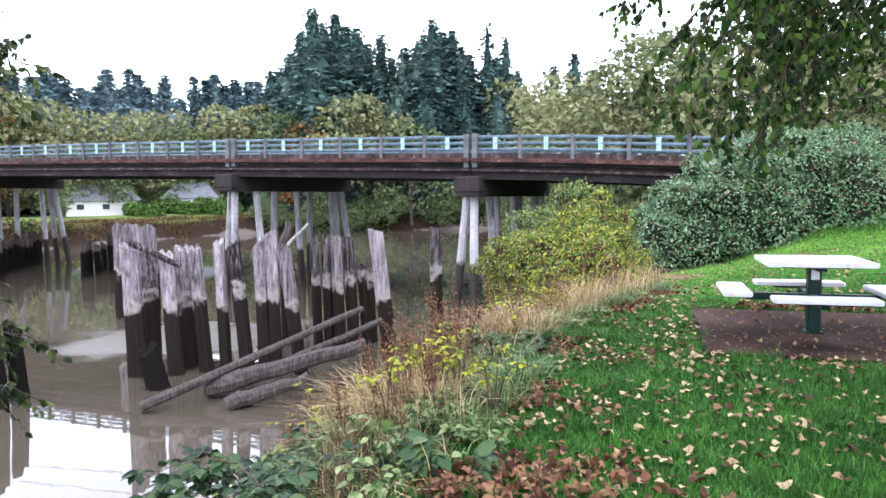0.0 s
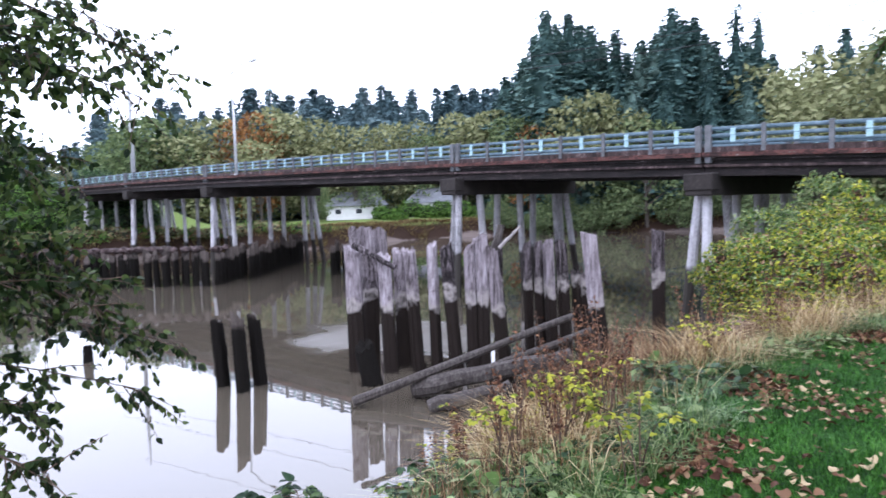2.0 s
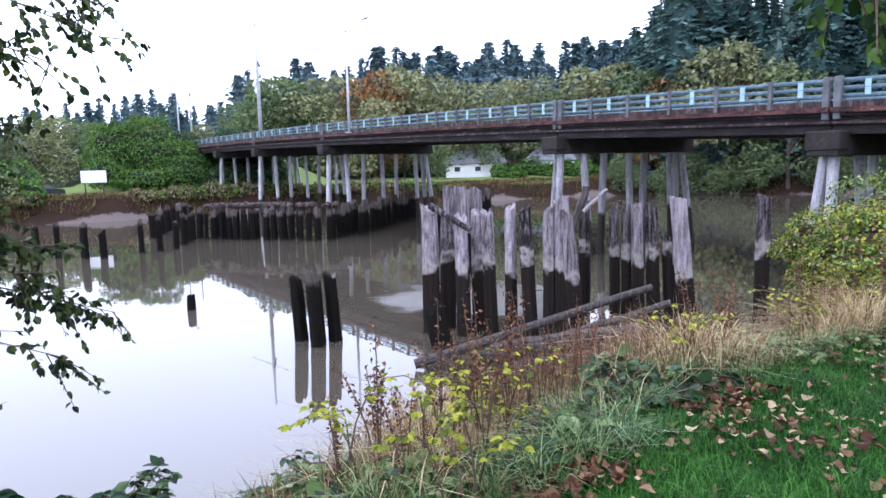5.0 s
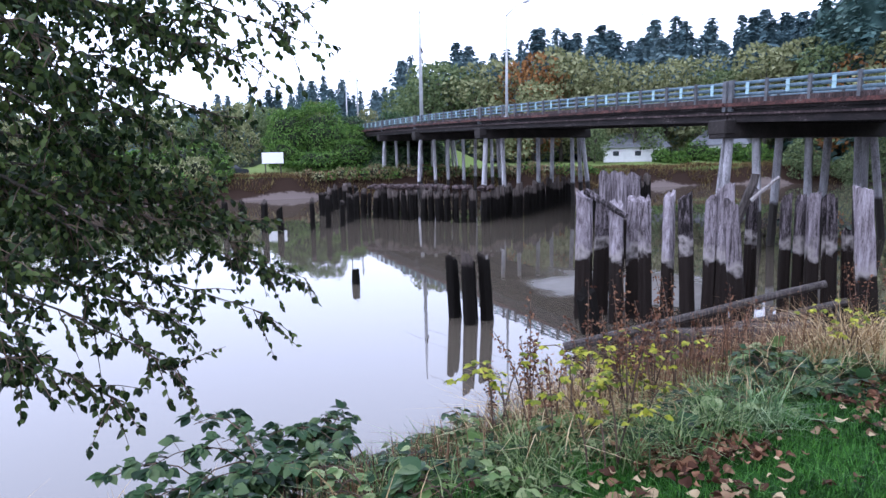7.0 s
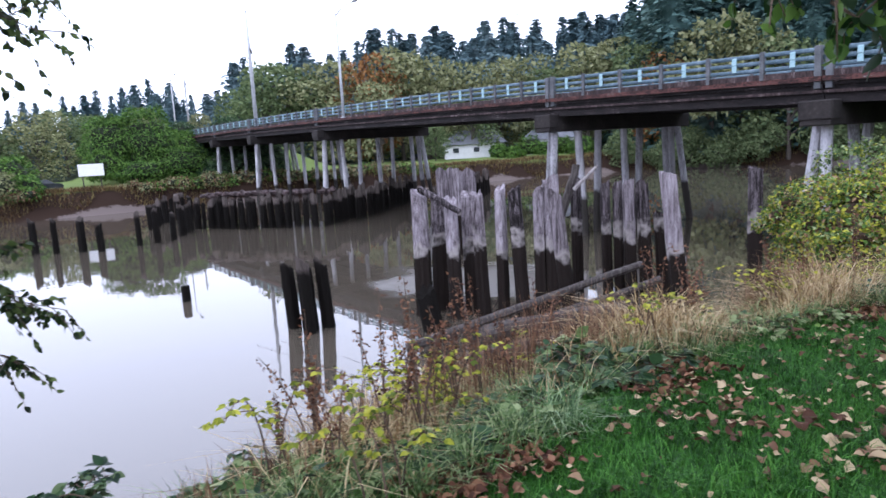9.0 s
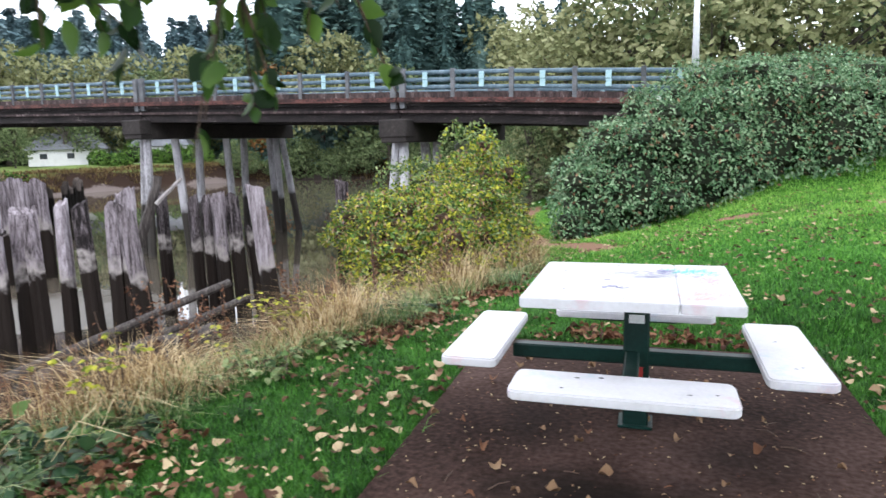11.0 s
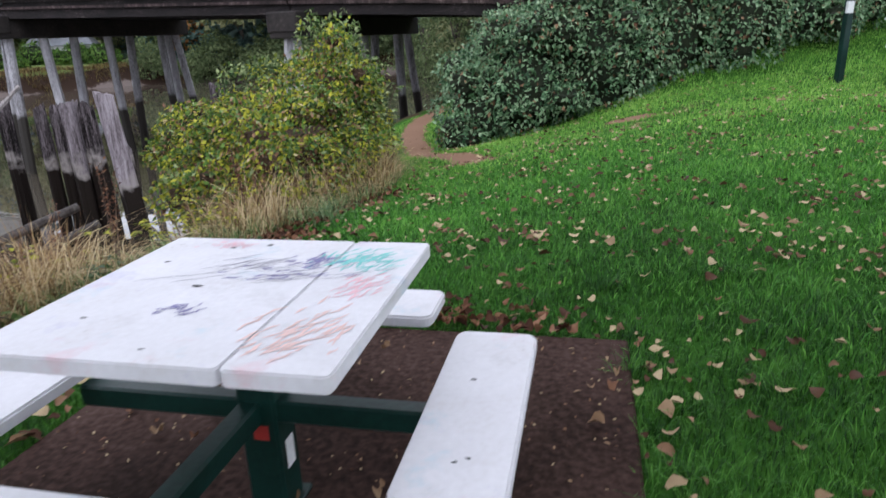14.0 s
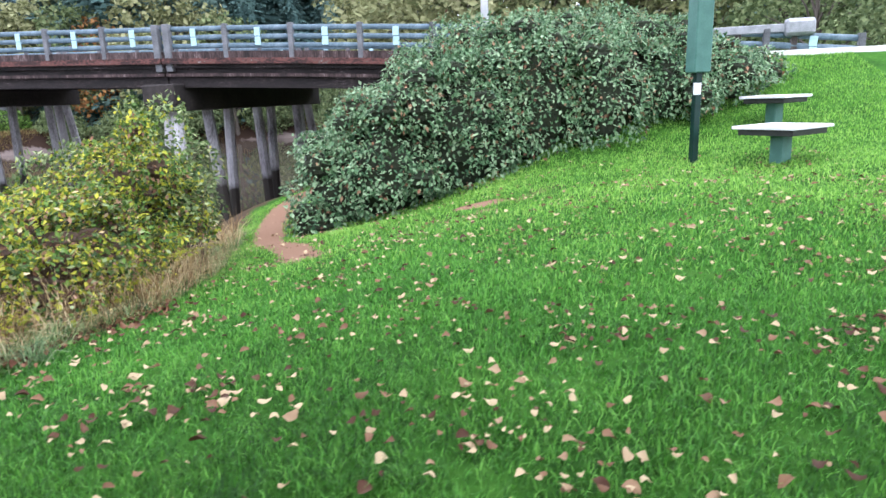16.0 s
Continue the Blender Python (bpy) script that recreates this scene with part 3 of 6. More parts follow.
def rail_me():
    pl = Pile()
    V, F = tube([(-PANEL / 2 + 0.05, 0, 0), (PANEL / 2 - 0.05, 0, 0)], [0.076, 0.076], 10)
    V = [(v[0], v[1] * 0.7, v[2] * 1.08) for v in V]
    pl.add((V, F))
    return pl.mesh("rail", M["rail"])


rail = rail_me()
plate_me = box_me("splice_plate", 0.2, 0.05, 0.26, M["plate"], 0.012)
joints = [round(b / PANEL) for b in BENTS]
for side, q in ((0, 0.12), (1, 10.88)):
    for n in range(-4 if side else -9, 41):
        a = n * PANEL
        z = rail_top(a)
        m = BI @ Matrix.Translation(along(a, q, z - 0.5)) @ pose(0, 0, 0, 0, 0, -7)
        if n in joints:
            for da in (-0.2, 0.2):
                part("joint_post", wide_post_me, bridge, BI @ Matrix.Translation(along(a + da, q - 0.04 * (1 - 2 * side), z - 0.7)) @ pose(0, 0, 0, 0, 0, -7))
        else:
            part("post", post_me, bridge, m)
        z2 = rail_top(a + PANEL)
        tilt = math.degrees(math.atan2(z2 - z, PANEL))
        if n == 40:
            continue
        for h in (0.09, 0.36, 0.63):
            part("rail", rail, bridge, BI @ Matrix.Translation(along(a + PANEL / 2, q + 0.04, (z + z2) / 2 - h)) @ pose(0, 0, 0, 0, tilt, -7))
        for h in (0.22, 0.5):
            part("splice_plate", plate_me, bridge, BI @ Matrix.Translation(along(a + PANEL * 0.5, q - 0.03 + 0.06 * side, (z + z2) / 2 - h)) @ pose(0, 0, 0, 0, tilt, -7), "pale teal splice plate")


def column(top, bottom, w):
    """A battered square column with worn edges."""
    V, F = tube([top, Vector(top).lerp(Vector(bottom), 0.5), bottom], [w * 0.68, w * 0.7, w * 0.74], 8, 0.06, R)
    return mesh_from("column", V, F, M["concrete"])


for b, a in enumerate(BENTS):
    zc = rail_top(a) - 1.95
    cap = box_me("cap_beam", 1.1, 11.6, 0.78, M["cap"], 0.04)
    part("cap_beam", cap, bridge, BI @ Matrix.Translation(along(a, 5.3, zc - 0.4)) @ pose(0, 0, 0, 0, 0, -7), "stained concrete cap beam, darkened for the shade below the deck")
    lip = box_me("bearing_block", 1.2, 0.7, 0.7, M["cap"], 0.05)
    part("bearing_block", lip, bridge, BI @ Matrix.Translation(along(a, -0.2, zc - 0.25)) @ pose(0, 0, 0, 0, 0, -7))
    for q, da, dq in ((0.3, -0.1, -0.5), (0.5, 0.75, 0.1), (1.9, -0.35, 0.1), (3.8, 0.25, 0.0), (5.6, -0.25, 0.0), (7.3, 0.25, 0.05), (9.3, -0.2, 0.1), (10.2, 0.3, 0.7), (10.4, -0.35, 0.9)):
        x, y, _ = along(a + da * 1.6, q + dq, 0)
        zb = min(gz(x, y) - 0.3, WATER - 0.4) if b else gz(x, y) - 0.3
        part("column", column(BI @ Vector(along(a + da * 0.5, q, zc - 0.75)), BI @ Vector((x, y, zb)), 0.29), bridge)
# abutment walls
for a in (-10.2, 91.9):
    me = box_me("abutment", 1.2, 11, 2.6, M["cap"], 0.03)
    part("abutment", me, bridge, BI @ Matrix.Translation(along(a, 5.5, rail_top(a) - 2.5)) @ pose(0, 0, 0, 0, 0, -7))


def light_pole(name, a, q, height, arm, label):
    z = rail_top(a) - 1.0
    ob = empty(name, along(a, q, z), label, "street lamp", rz=-7)
    V, F = tube([(0, 0, 0), (0, 0, height * 0.5), (0, 0, height)], [0.13, 0.1, 0.07], 10)
    part("pole", mesh_from("pole", V, F, M["pole"], True), ob)
    part("base_plate", box_me("base_plate", 0.4, 0.4, 0.06, M["pole"], 0.01), ob, pose(0, 0, 0.03))
    if arm:
        V, F = tube([(0, 0, height - 0.15), (arm * 0.4, 0, height + 0.25), (arm, 0, height + 0.3)], [0.045, 0.04, 0.035], 8)
        part("arm", mesh_from("arm", V, F, M["pole"], True), ob)
        hd = box_bm(0.75, 0.26, 0.16, 0.05, 2)
        part("lamp_head", done(hd, "lamp_head", M["pole"], True), ob, pose(arm + 0.25, 0, height + 0.28))
    return ob


light_pole("street_lamp", 38.0, -0.05, 8.2, 3.2, "tall grey street lamp with curved arm on bridge edge")
light_pole("street_lamp", 95.0, -0.3, 9.0, 3.0, "tall grey street lamp at the far bridge end")
light_pole("sign_pole", -10.8, 0.0, 4.2, 0, "slim pale metal pole beside the bridge railing")


def utility_pole(x, y, z, h, arm_at, label):
    ob = empty("utility_pole", (x, y, z), label, "utility pole", rz=-30)
    V, F = tube([(0, 0, 0), (0, 0, arm_at + 0.4), (0, 0, h)], [0.22, 0.19, 0.07], 10)
    part("pole", mesh_from("pole", V, F, M["pole"], True), ob)
    part("crossarm", box_me("crossarm", 3.2, 0.12, 0.14, M["wood_grey"], 0.01), ob, pose(0, 0.2, arm_at))
    for k in (-1.4, -0.5, 0.5, 1.4):
        V, F = tube([(k, 0.2, arm_at + 0.05), (k, 0.2, arm_at + 0.28)], [0.05, 0.035], 6)
        part("insulator", mesh_from("insulator", V, F, M["pole"]), ob)
    return ob


utility_pole(*along(61.3, 0.62, rail_top(61.3) - 1.0), 13.4, 8.3, "tall pale utility pole with a crossarm behind the bridge railing")
utility_pole(-150, 62, gz(-150, 62), 17, 15.5, "distant wooden utility pole with crossarm")

# ---- road beyond the near bridge end ----
V, F = [], []
for i in range(30):
    a = -9.6 - i * 3.0
    for q in (0.25, 10.75):
        x, y, _ = along(a, q, 0)
        zr = max(rail_top(a) - 1.02, 2.33 + (a + 22) * 0.005)
        V.append((x, y, zr + 0.03))
    if i:
        F.append((2 * i - 2, 2 * i - 1, 2 * i + 1, 2 * i))
tagged(new("road", mesh_from("road", V, F, M["asphalt"])), "grey asphalt road leading onto the bridge", "road", kind="structure")
V, F = [], []
for i in range(30):
    a = -9.6 - i * 3.0
    zr = max(rail_top(a) - 1.02, 2.33 + (a + 22) * 0.005)
    V += [along(a, 0.0, zr - 0.15), along(a, 0.0, zr + 0.1), along(a, 0.24, zr + 0.1), along(a, 0.24, zr - 0.15)]
    if i:
        o = 4 * i - 4
        F += [(o + k, o + k + 1, o + k + 5, o + k + 4) for k in range(3)]
tagged(new("kerb", mesh_from("kerb", V, F, M["white_line"])), "white painted concrete kerb along the road", "kerb", kind="structure")

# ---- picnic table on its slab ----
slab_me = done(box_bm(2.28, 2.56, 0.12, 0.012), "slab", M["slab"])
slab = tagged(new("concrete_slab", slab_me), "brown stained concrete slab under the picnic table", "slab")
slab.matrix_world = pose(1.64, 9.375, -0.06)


def rounded_plank(name, sx, sy, sz, r, mat, ease=0.008):
    """A board with rounded corners and eased edges."""
    bm = bmesh.new()
    V = []
    for cx, cy, t0 in ((sx / 2 - r, sy / 2 - r, 0), (-sx / 2 + r, sy / 2 - r, 90), (-sx / 2 + r, -sy / 2 + r, 180), (sx / 2 - r, -sy / 2 + r, 270)):
        for k in range(5):
            t = radians(t0 + 22.5 * k)
            V.append(bm.verts.new((cx + r * math.cos(t), cy + r * math.sin(t), -sz / 2)))
    f = bm.faces.new(V)
    ext = bmesh.ops.extrude_face_region(bm, geom=[f])
    bmesh.ops.translate(bm, vec=(0, 0, sz), verts=[v for v in ext["geom"] if isinstance(v, bmesh.types.BMVert)])
    bmesh.ops.recalc_face_normals(bm, faces=bm.faces)
    edges = [e for e in bm.edges if abs(e.verts[0].co.z - e.verts[1].co.z) < 1e-5]
    bmesh.ops.bevel(bm, geom=edges, offset=ease, segments=2, affect="EDGES")
    return done(bm, name, mat)


def picnic_table(at):
    ob = empty("picnic_table", at, "square white picnic table on green steel pedestal with four seats", "picnic table")
    zt = 0.76
    left = rounded_plank("tabletop", 0.692, 0.94, 0.045, 0.02, M["tabletop"], 0.004)
    part("tabletop", left, ob, pose(-0.133, 0, zt - 0.0225), "scuffed white tabletop with faint drawings")
    right = rounded_plank("tabletop_board", 0.263, 0.94, 0.045, 0.02, M["tabletop"], 0.004)
    part("tabletop_board", right, ob, pose(0.347, 0, zt - 0.0225))
    part("top_bracket", box_me("top_bracket", 0.62, 0.1, 0.05, M["green_metal"], 0.008), ob, pose(0.03, 0, zt - 0.07))
    part("top_bracket", box_me("top_bracket", 0.1, 0.62, 0.05, M["green_metal"], 0.008), ob, pose(0.03, 0, zt - 0.072))
    part("pedestal", box_me("pedestal", 0.125, 0.125, 0.72, M["green_metal"], 0.01), ob, pose(0.03, 0.03, 0.36))
    part("base_plate", box_me("base_plate", 0.17, 0.17, 0.016, M["green_metal"], 0.004), ob, pose(0.03, 0.03, 0.008))
    part("sticker", box_me("sticker", 0.075, 0.004, 0.1, M["sticker"], 0.001), ob, pose(0.03, -0.035, 0.6), "white printed sticker")
    part("sticker", box_me("sticker", 0.09, 0.004, 0.035, M["red"], 0.001), ob, pose(0.03, -0.035, 0.68), "dark red label")
    part("sticker", box_me("sticker", 0.004, 0.05, 0.1, M["sticker"], 0.001), ob, pose(0.0945, 0.03, 0.2), "white sticker")
    part("sticker", box_me("sticker", 0.05, 0.004, 0.05, M["red"], 0.001), ob, pose(0.04, -0.035, 0.3), "red sticker")
    arm = box_me("seat_arm", 0.6, 0.07, 0.075, M["green_metal"], 0.008)
    seat = rounded_plank("seat", 0.275, 0.9, 0.045, 0.04, M["tabletop"])
    brace = box_me("seat_bracket", 0.06, 0.5, 0.05, M["green_metal"], 0.006)
    for k, (dx, dy, rz) in enumerate(((-0.733, -0.005, 0), (0.705, -0.01, 180), (-0.02, -0.682, 90), (0.0, 0.668, 270))):
        m = Matrix.Translation((dx, dy, 0)) @ pose(0, 0, 0, 0, 0, rz)
        part("seat", seat, ob, m @ pose(0, 0, 0.455 - 0.0225), "white painted seat board")
        part("seat_bracket", brace, ob, m @ pose(0.02, 0, 0.405))
        part("seat_arm", arm, ob, Matrix.Translation((dx * 0.44 + 0.02, dy * 0.44 + 0.02, 0.365)) @ pose(0, 0, 0, 0, 0, rz))
    return ob


table = picnic_table((1.578, 9.265, 0.0))


def paint_mark(name, x0, y0, x1, y1, w, mat, z=0.7613):
    """A thin stroke of colour drawn on the tabletop."""
    L = math.hypot(x1 - x0, y1 - y0)
    n = max(3, int(L / 0.03))
    V, F = [], []
    for i in range(n + 1):
        f = i / n
        x, y = x0 + (x1 - x0) * f, y0 + (y1 - y0) * f
        nxx, nyy = -(y1 - y0) / L, (x1 - x0) / L
        wob = R.normal() * w * 0.4
        ww = w * (0.4 + 0.6 * R.random()) * (1 if 0 < i < n else 0.3)
        V += [(x + nxx * (wob + ww / 2), y + nyy * (wob + ww / 2), z), (x + nxx * (wob - ww / 2), y + nyy * (wob - ww / 2), z)]
        if i:
            F.append((2 * i - 2, 2 * i - 1, 2 * i + 1, 2 * i))
    return V, F


def smudge(m):
    """Faint rubbed-in chalk colours on the white paint."""
    n, l = m.node_tree.nodes, m.node_tree.links
    p = n["Principled BSDF"]
    src = p.inputs["Base Color"].links[0].from_socket
    tc = n.new("ShaderNodeTexCoord")
    for seed, col in ((3.0, (0.62, 0.42, 0.45)), (11.0, (0.4, 0.55, 0.62)), (23.0, (0.42, 0.4, 0.55)), (31.0, (0.3, 0.28, 0.27))):
        mp, no, mr, mx = n.new("ShaderNodeMapping"), n.new("ShaderNodeTexNoise"), n.new("ShaderNodeMapRange"), n.new("ShaderNodeMix")
        mp.inputs["Location"].default_value = (seed, seed * 0.7, 0)
        no.inputs["Scale"].default_value, no.inputs["Detail"].default_value = 4.0, 8
        no.inputs["Roughness"].default_value = 0.7
        mr.inputs[1].default_value, mr.inputs[2].default_value = 0.58, 0.72
        mr.inputs[4].default_value = 0.7 if seed < 30 else 0.3
        mx.data_type = "RGBA"
        mx.inputs[7].default_value = (*col, 1)
        l.new(tc.outputs["Object"], mp.inputs[0]), l.new(mp.outputs[0], no.inputs[0]), l.new(no.outputs[0], mr.inputs[0])
        l.new(mr.outputs[0], mx.inputs[0]), l.new(src, mx.inputs[6])
        src = mx.outputs[2]
    l.new(src, p.inputs["Base Color"])


smudge(M["tabletop"])


def tint(name, col):
    return material(name, [(0.3, tuple(c * 0.75 for c in col)), (0.7, col)], 20, 0.6, 0.0)


level = 0
for nm, col, areas, count in (
        ("teal_chalk", (0.2, 0.62, 0.58), [(0.28, 0.24, 0.14, 0.1)], 80),
        ("pink_chalk", (0.8, 0.5, 0.54), [(0.36, 0.02, 0.08, 0.1), (-0.25, 0.39, 0.08, 0.04)], 44),
        ("orange_chalk", (0.8, 0.56, 0.51), [(0.3, -0.3, 0.12, 0.13)], 50),
        ("violet_chalk", (0.24, 0.22, 0.42), [(0.08, 0.13, 0.16, 0.07), (-0.08, -0.17, 0.05, 0.04), (0.14, 0.24, 0.08, 0.06)], 30),
        ("pencil_scrawl", (0.22, 0.21, 0.26), [(0.0, 0.1, 0.2, 0.12), (-0.1, 0.16, 0.12, 0.08)], 14)):
    pl = Pile()
    for cx, cy, rx, ry in areas:
        t0 = R.uniform(0.3, 1.1)
        for k in range(count):
            x, y = cx + R.normal() * rx * 0.5, cy + R.normal() * ry * 0.5
            t, ln = t0 + R.normal() * 0.25, R.uniform(0.3, 1.0) * min(rx, ry) * (2.2 if nm.startswith("pencil") else 0.9)
            level += 1
            x1, y1 = x + ln * math.cos(t), y + ln * math.sin(t)
            if max(abs(x1), abs(x)) < 0.46 and max(abs(y1), abs(y)) < 0.45:
                pl.add(paint_mark(nm, x, y, x1, y1, 0.004 if nm.startswith("pencil") else 0.01, None, 0.7606 + 0.000004 * level))
    part("drawn_mark", pl.mesh("drawn_mark", tint(nm, col)), table, None, "faded " + nm.split("_")[0] + " scribble on the white top", "stuff")


def knot(x, y, z, r):
    n = 9
    V = [(x + r * R.uniform(0.6, 1.3) * math.cos(6.283 * k / n) * 1.5, y + r * R.uniform(0.6, 1.2) * math.sin(6.283 * k / n), z) for k in range(n)]
    part("knot", mesh_from("knot", V, [tuple(range(n))], M["black"]), table, None, "dark knot hole in the white paint")


for x, y, z, r in ((-0.2, 0.36, 0.7612, 0.014), (-0.08, 0.4, 0.7612, 0.017), (-0.12, 0.0, 0.7612, 0.018), (-0.3, -0.25, 0.7612, 0.01), (-0.35, 0.2, 0.7612, 0.012), (-0.02, -0.4, 0.7612, 0.009),
                   (-0.2, -0.62, 0.4562, 0.013), (-0.1, -0.6, 0.4562, 0.014), (0.25, -0.72, 0.4562, 0.012), (0.35, -0.7, 0.4562, 0.01), (0.7, -0.3, 0.4562, 0.01), (0.73, -0.28, 0.4562, 0.009), (0.68, 0.1, 0.4562, 0.012), (-0.25, -0.75, 0.4562, 0.01)):
    knot(x, y, z, r * 0.6)


def pedestal_table(at, rz, size, label):
    ob = empty("pedestal_table", at, label, "park table", rz=rz)
    part("tabletop", rounded_plank("tabletop", size, size, 0.05, 0.04, M["tabletop"]), ob, pose(0, 0, 0.74))
    part("apron", box_me("apron", size * 0.86, size * 0.86, 0.1, M["black"], 0.01), ob, pose(0, 0, 0.665))
    part("pedestal", box_me("pedestal", 0.3, 0.22, 0.75, M["box_green"], 0.02), ob, pose(0, 0, 0.3))
    return ob


pedestal_table((8.2, 20.6, gz(8.2, 20.6) - 0.14), 38, 1.12, "white square park table on a thick green pedestal")
pedestal_table((9.05, 23.4, gz(9.05, 23.4) - 0.12), 40, 1.0, "second white park table on a green pedestal uphill")

# green post with a tall box
gp = empty("dispenser_post", (7.0, 21.3, gz(7.0, 21.3)), "green steel post carrying a tall faded green box", "post")
part("post", box_me("post", 0.12, 0.12, 4.2, M["green_metal"], 0.01), gp, pose(0, 0, 2.0, 0, 1.0, 20))
part("box", box_me("box", 0.32, 0.3, 2.4, M["box_green"], 0.02), gp, pose(0.01, 0, 2.75, 0, 1.0, 20), "faded green box with pale scuffs")
part("sticker", box_me("sticker", 0.124, 0.05, 0.2, M["sticker"], 0.003), gp, pose(-0.02, -0.055, 1.28, 0, 1, 20), "white sticker")

# guard rail beyond the bridge
gr = empty("guard_rail", along(-16.8, 0.1, 2.3), "grey steel guard rail end beside the road", "guard rail", rz=-7)
beam = box_me("beam", 4.6, 0.08, 0.22, M["galv"], 0.02)
part("beam", beam, gr, pose(0.4, 0, 0.72))
for k in (-1.6, 0.9, 2.3):
    part("post", box_me("post", 0.15, 0.18, 0.8, M["wood_grey"], 0.01), gr, pose(k, 0.1, 0.38))
part("end_terminal", done(box_bm(0.75, 0.3, 0.46, 0.1, 2), "end_terminal", M["galv"]), gr, pose(2.4, 0, 0.72), "scuffed grey end terminal")

# ---- old timber pilings ----


def piling(x, y, ztop, zbot, r, lean=(0, 0), mat="pile", jag=0.12, label="weathered grey timber piling with pale tide band", group="old pilings in the river", flat=1.0):
    """A rough round timber, split and jagged at its top."""
    rng = np.random.default_rng(int(abs(x * 977 + y * 313)) + 5)
    sides, rings = 18, 9
    V, F = [], []
    h = ztop - zbot
    grooves = rng.uniform(0.7, 1.06, sides)
    for i in range(rings):
        f = i / (rings - 1)
        for k in range(sides):
            t = 2 * math.pi * k / sides
            rr = r * 0.92 * (1.05 - 0.12 * f) * grooves[k] * rng.uniform(0.96, 1.04)
            z = zbot + h * f
            if i == rings - 1:
                z += rng.uniform(-jag, jag) * 0.35 - (jag * 0.9 if k % 6 == 0 else 0) + jag * 1.0 * math.sin(t + x)
            V.append((rr * math.cos(t) + lean[0] * (z - zbot), rr * math.sin(t) * flat + lean[1] * (z - zbot), z))
    for i in range(rings - 1):
        for k in range(sides):
            F.append((i * sides + k, i * sides + (k + 1) % sides, (i + 1) * sides + (k + 1) % sides, (i + 1) * sides + k))
    V.append((lean[0] * h, lean[1] * h, ztop - jag * 0.8))
    for k in range(sides):
        F.append(((rings - 1) * sides + k, (rings - 1) * sides + (k + 1) % sides, len(V) - 1))
    V = [(vx, vy, vz - zbot) for vx, vy, vz in V]
    ob = new("timber_piling", mesh_from("timber_piling", V, F, M[mat]))
    ob.matrix_world = pose(x, y, zbot)
    return tagged(ob, label, "piling", group)


# x, y of the foot at the water, height of the top, radius, lean along x and y
NEAR_PILES = [(-14.24, 17.13, .17, .3, -.19, .16), (-14.44, 17.94, -.05, .29, -.18, .2), (-13.27, 17.57, -.06, .27, -.21, .17), (-13.4, 18.41, .04, .28, -.2, .18), (-12.67, 18.18, .06, .25, -.21, .16),
              (-12.35, 18.67, .23, .24, -.17, .18), (-11.73, 18.9, .19, .25, -.21, .15), (-11.35, 19.21, .16, .21, -.16, .19), (-11.17, 19.47, .47, .29, -.13, .19),
              (-22.6, 25.4, .5, .34, 0, 0), (-22.4, 26.1, .45, .34, .02, 0), (-22.3, 26.9, .4, .36, 0, 0), (-23.0, 26.3, .5, .33, .01, 0),
              (-11.18, 22.35, .1, .2, -.02, 0), (-10.88, 22.5, .09, .2, -.01, 0), (-10.74, 22.92, .13, .22, -.01, 0), (-10.3, 22.3, .14, .22, -.03, 0), (-9.94, 22.65, .09, .24, -.05, 0),
              (-9.63, 23.12, -.88, .2, -.07, 0), (-9.45, 23.2, -1.05, .16, -.04, 0), (-12.6, 22.6, .2, .2, 0, 0)]
for x, y, zt, r, lx, ly in NEAR_PILES:
    piling(x, y, zt, WATER - 0.6, r, (lx * 0.86, ly * 0.86))
piling(-9.64, 18.63, 0.15, gz(-9.64, 18.63) - 0.4, 0.25, (-0.09, -0.05), label="pale split timber piling standing behind the fallen logs")
piling(-8.0, 21.45, 0.48, gz(-8.0, 21.45) - 0.4, 0.3, (-0.1, 0), jag=0.06, flat=0.6, label="broad flat-topped weathered timber post leaning on the bank")
piling(-7.66, 24.9, 0.4, gz(-7.66, 24.9) - 0.4, 0.27, (0, 0), jag=0.05, flat=0.6, label="upright square weathered timber post with bolt holes")
# three leaning stumps
for x, y, zt, r, lx in [(-16.5, 13.9, -1.75, .24, -.11), (-15.5, 13.85, -1.45, .24, -.07), (-15.7, 14.6, -1.65, .26, -.1), (-15.95, 14.2, -1.7, .2, -.08)]:
    piling(x, y, zt, WATER - 0.6, r, (lx, 0.0), "wood_far", 0.14, "dark wet timber stump leaning in the water", "leaning stumps")
piling(-12.7, 16.3, -2.5, WATER - 0.5, 0.33, (-0.3, 0), "wood_far", 0.15, "broken slanting dark stump at the waterline")
piling(-23.6, 13.2, -3.05, WATER - 0.5, 0.2, (0, 0), "wood_far", 0.1, "short dark stump barely above the water")


def timber(name, p, q, r, mat, label, sides=9):
    P, Q = Vector(p), Vector(q)
    pts = [P.lerp(Q, k / 7) + Vector((R.normal(), R.normal(), R.normal())) * r * 0.1 for k in range(8)]
    V, F = tube(pts, [r * (1 - 0.3 * k / 7) for k in range(8)], sides, 0.1, R)
    return tagged(new(name, mesh_from(name, V, F, M[mat])), label, "log")


timber("fallen_log", (-11.7, 14.4, -3.45), (-8.2, 19.6, -1.75), 0.13, "wood_grey", "long thin grey log lying against the pilings")
timber("fallen_log", (-10.9, 15.9, -3.3), (-7.2, 17.6, -2.35), 0.26, "wood_grey", "thick weathered log lying on the mud")
timber("fallen_log", (-9.9, 15.2, -3.5), (-8.2, 16.3, -3.0), 0.2, "wood_grey", "short broken log on the mud")
timber("fallen_log", (-10.6, 16.7, -3.4), (-7.4, 19.2, -2.0), 0.12, "wood_grey", "slender grey log among the pilings")
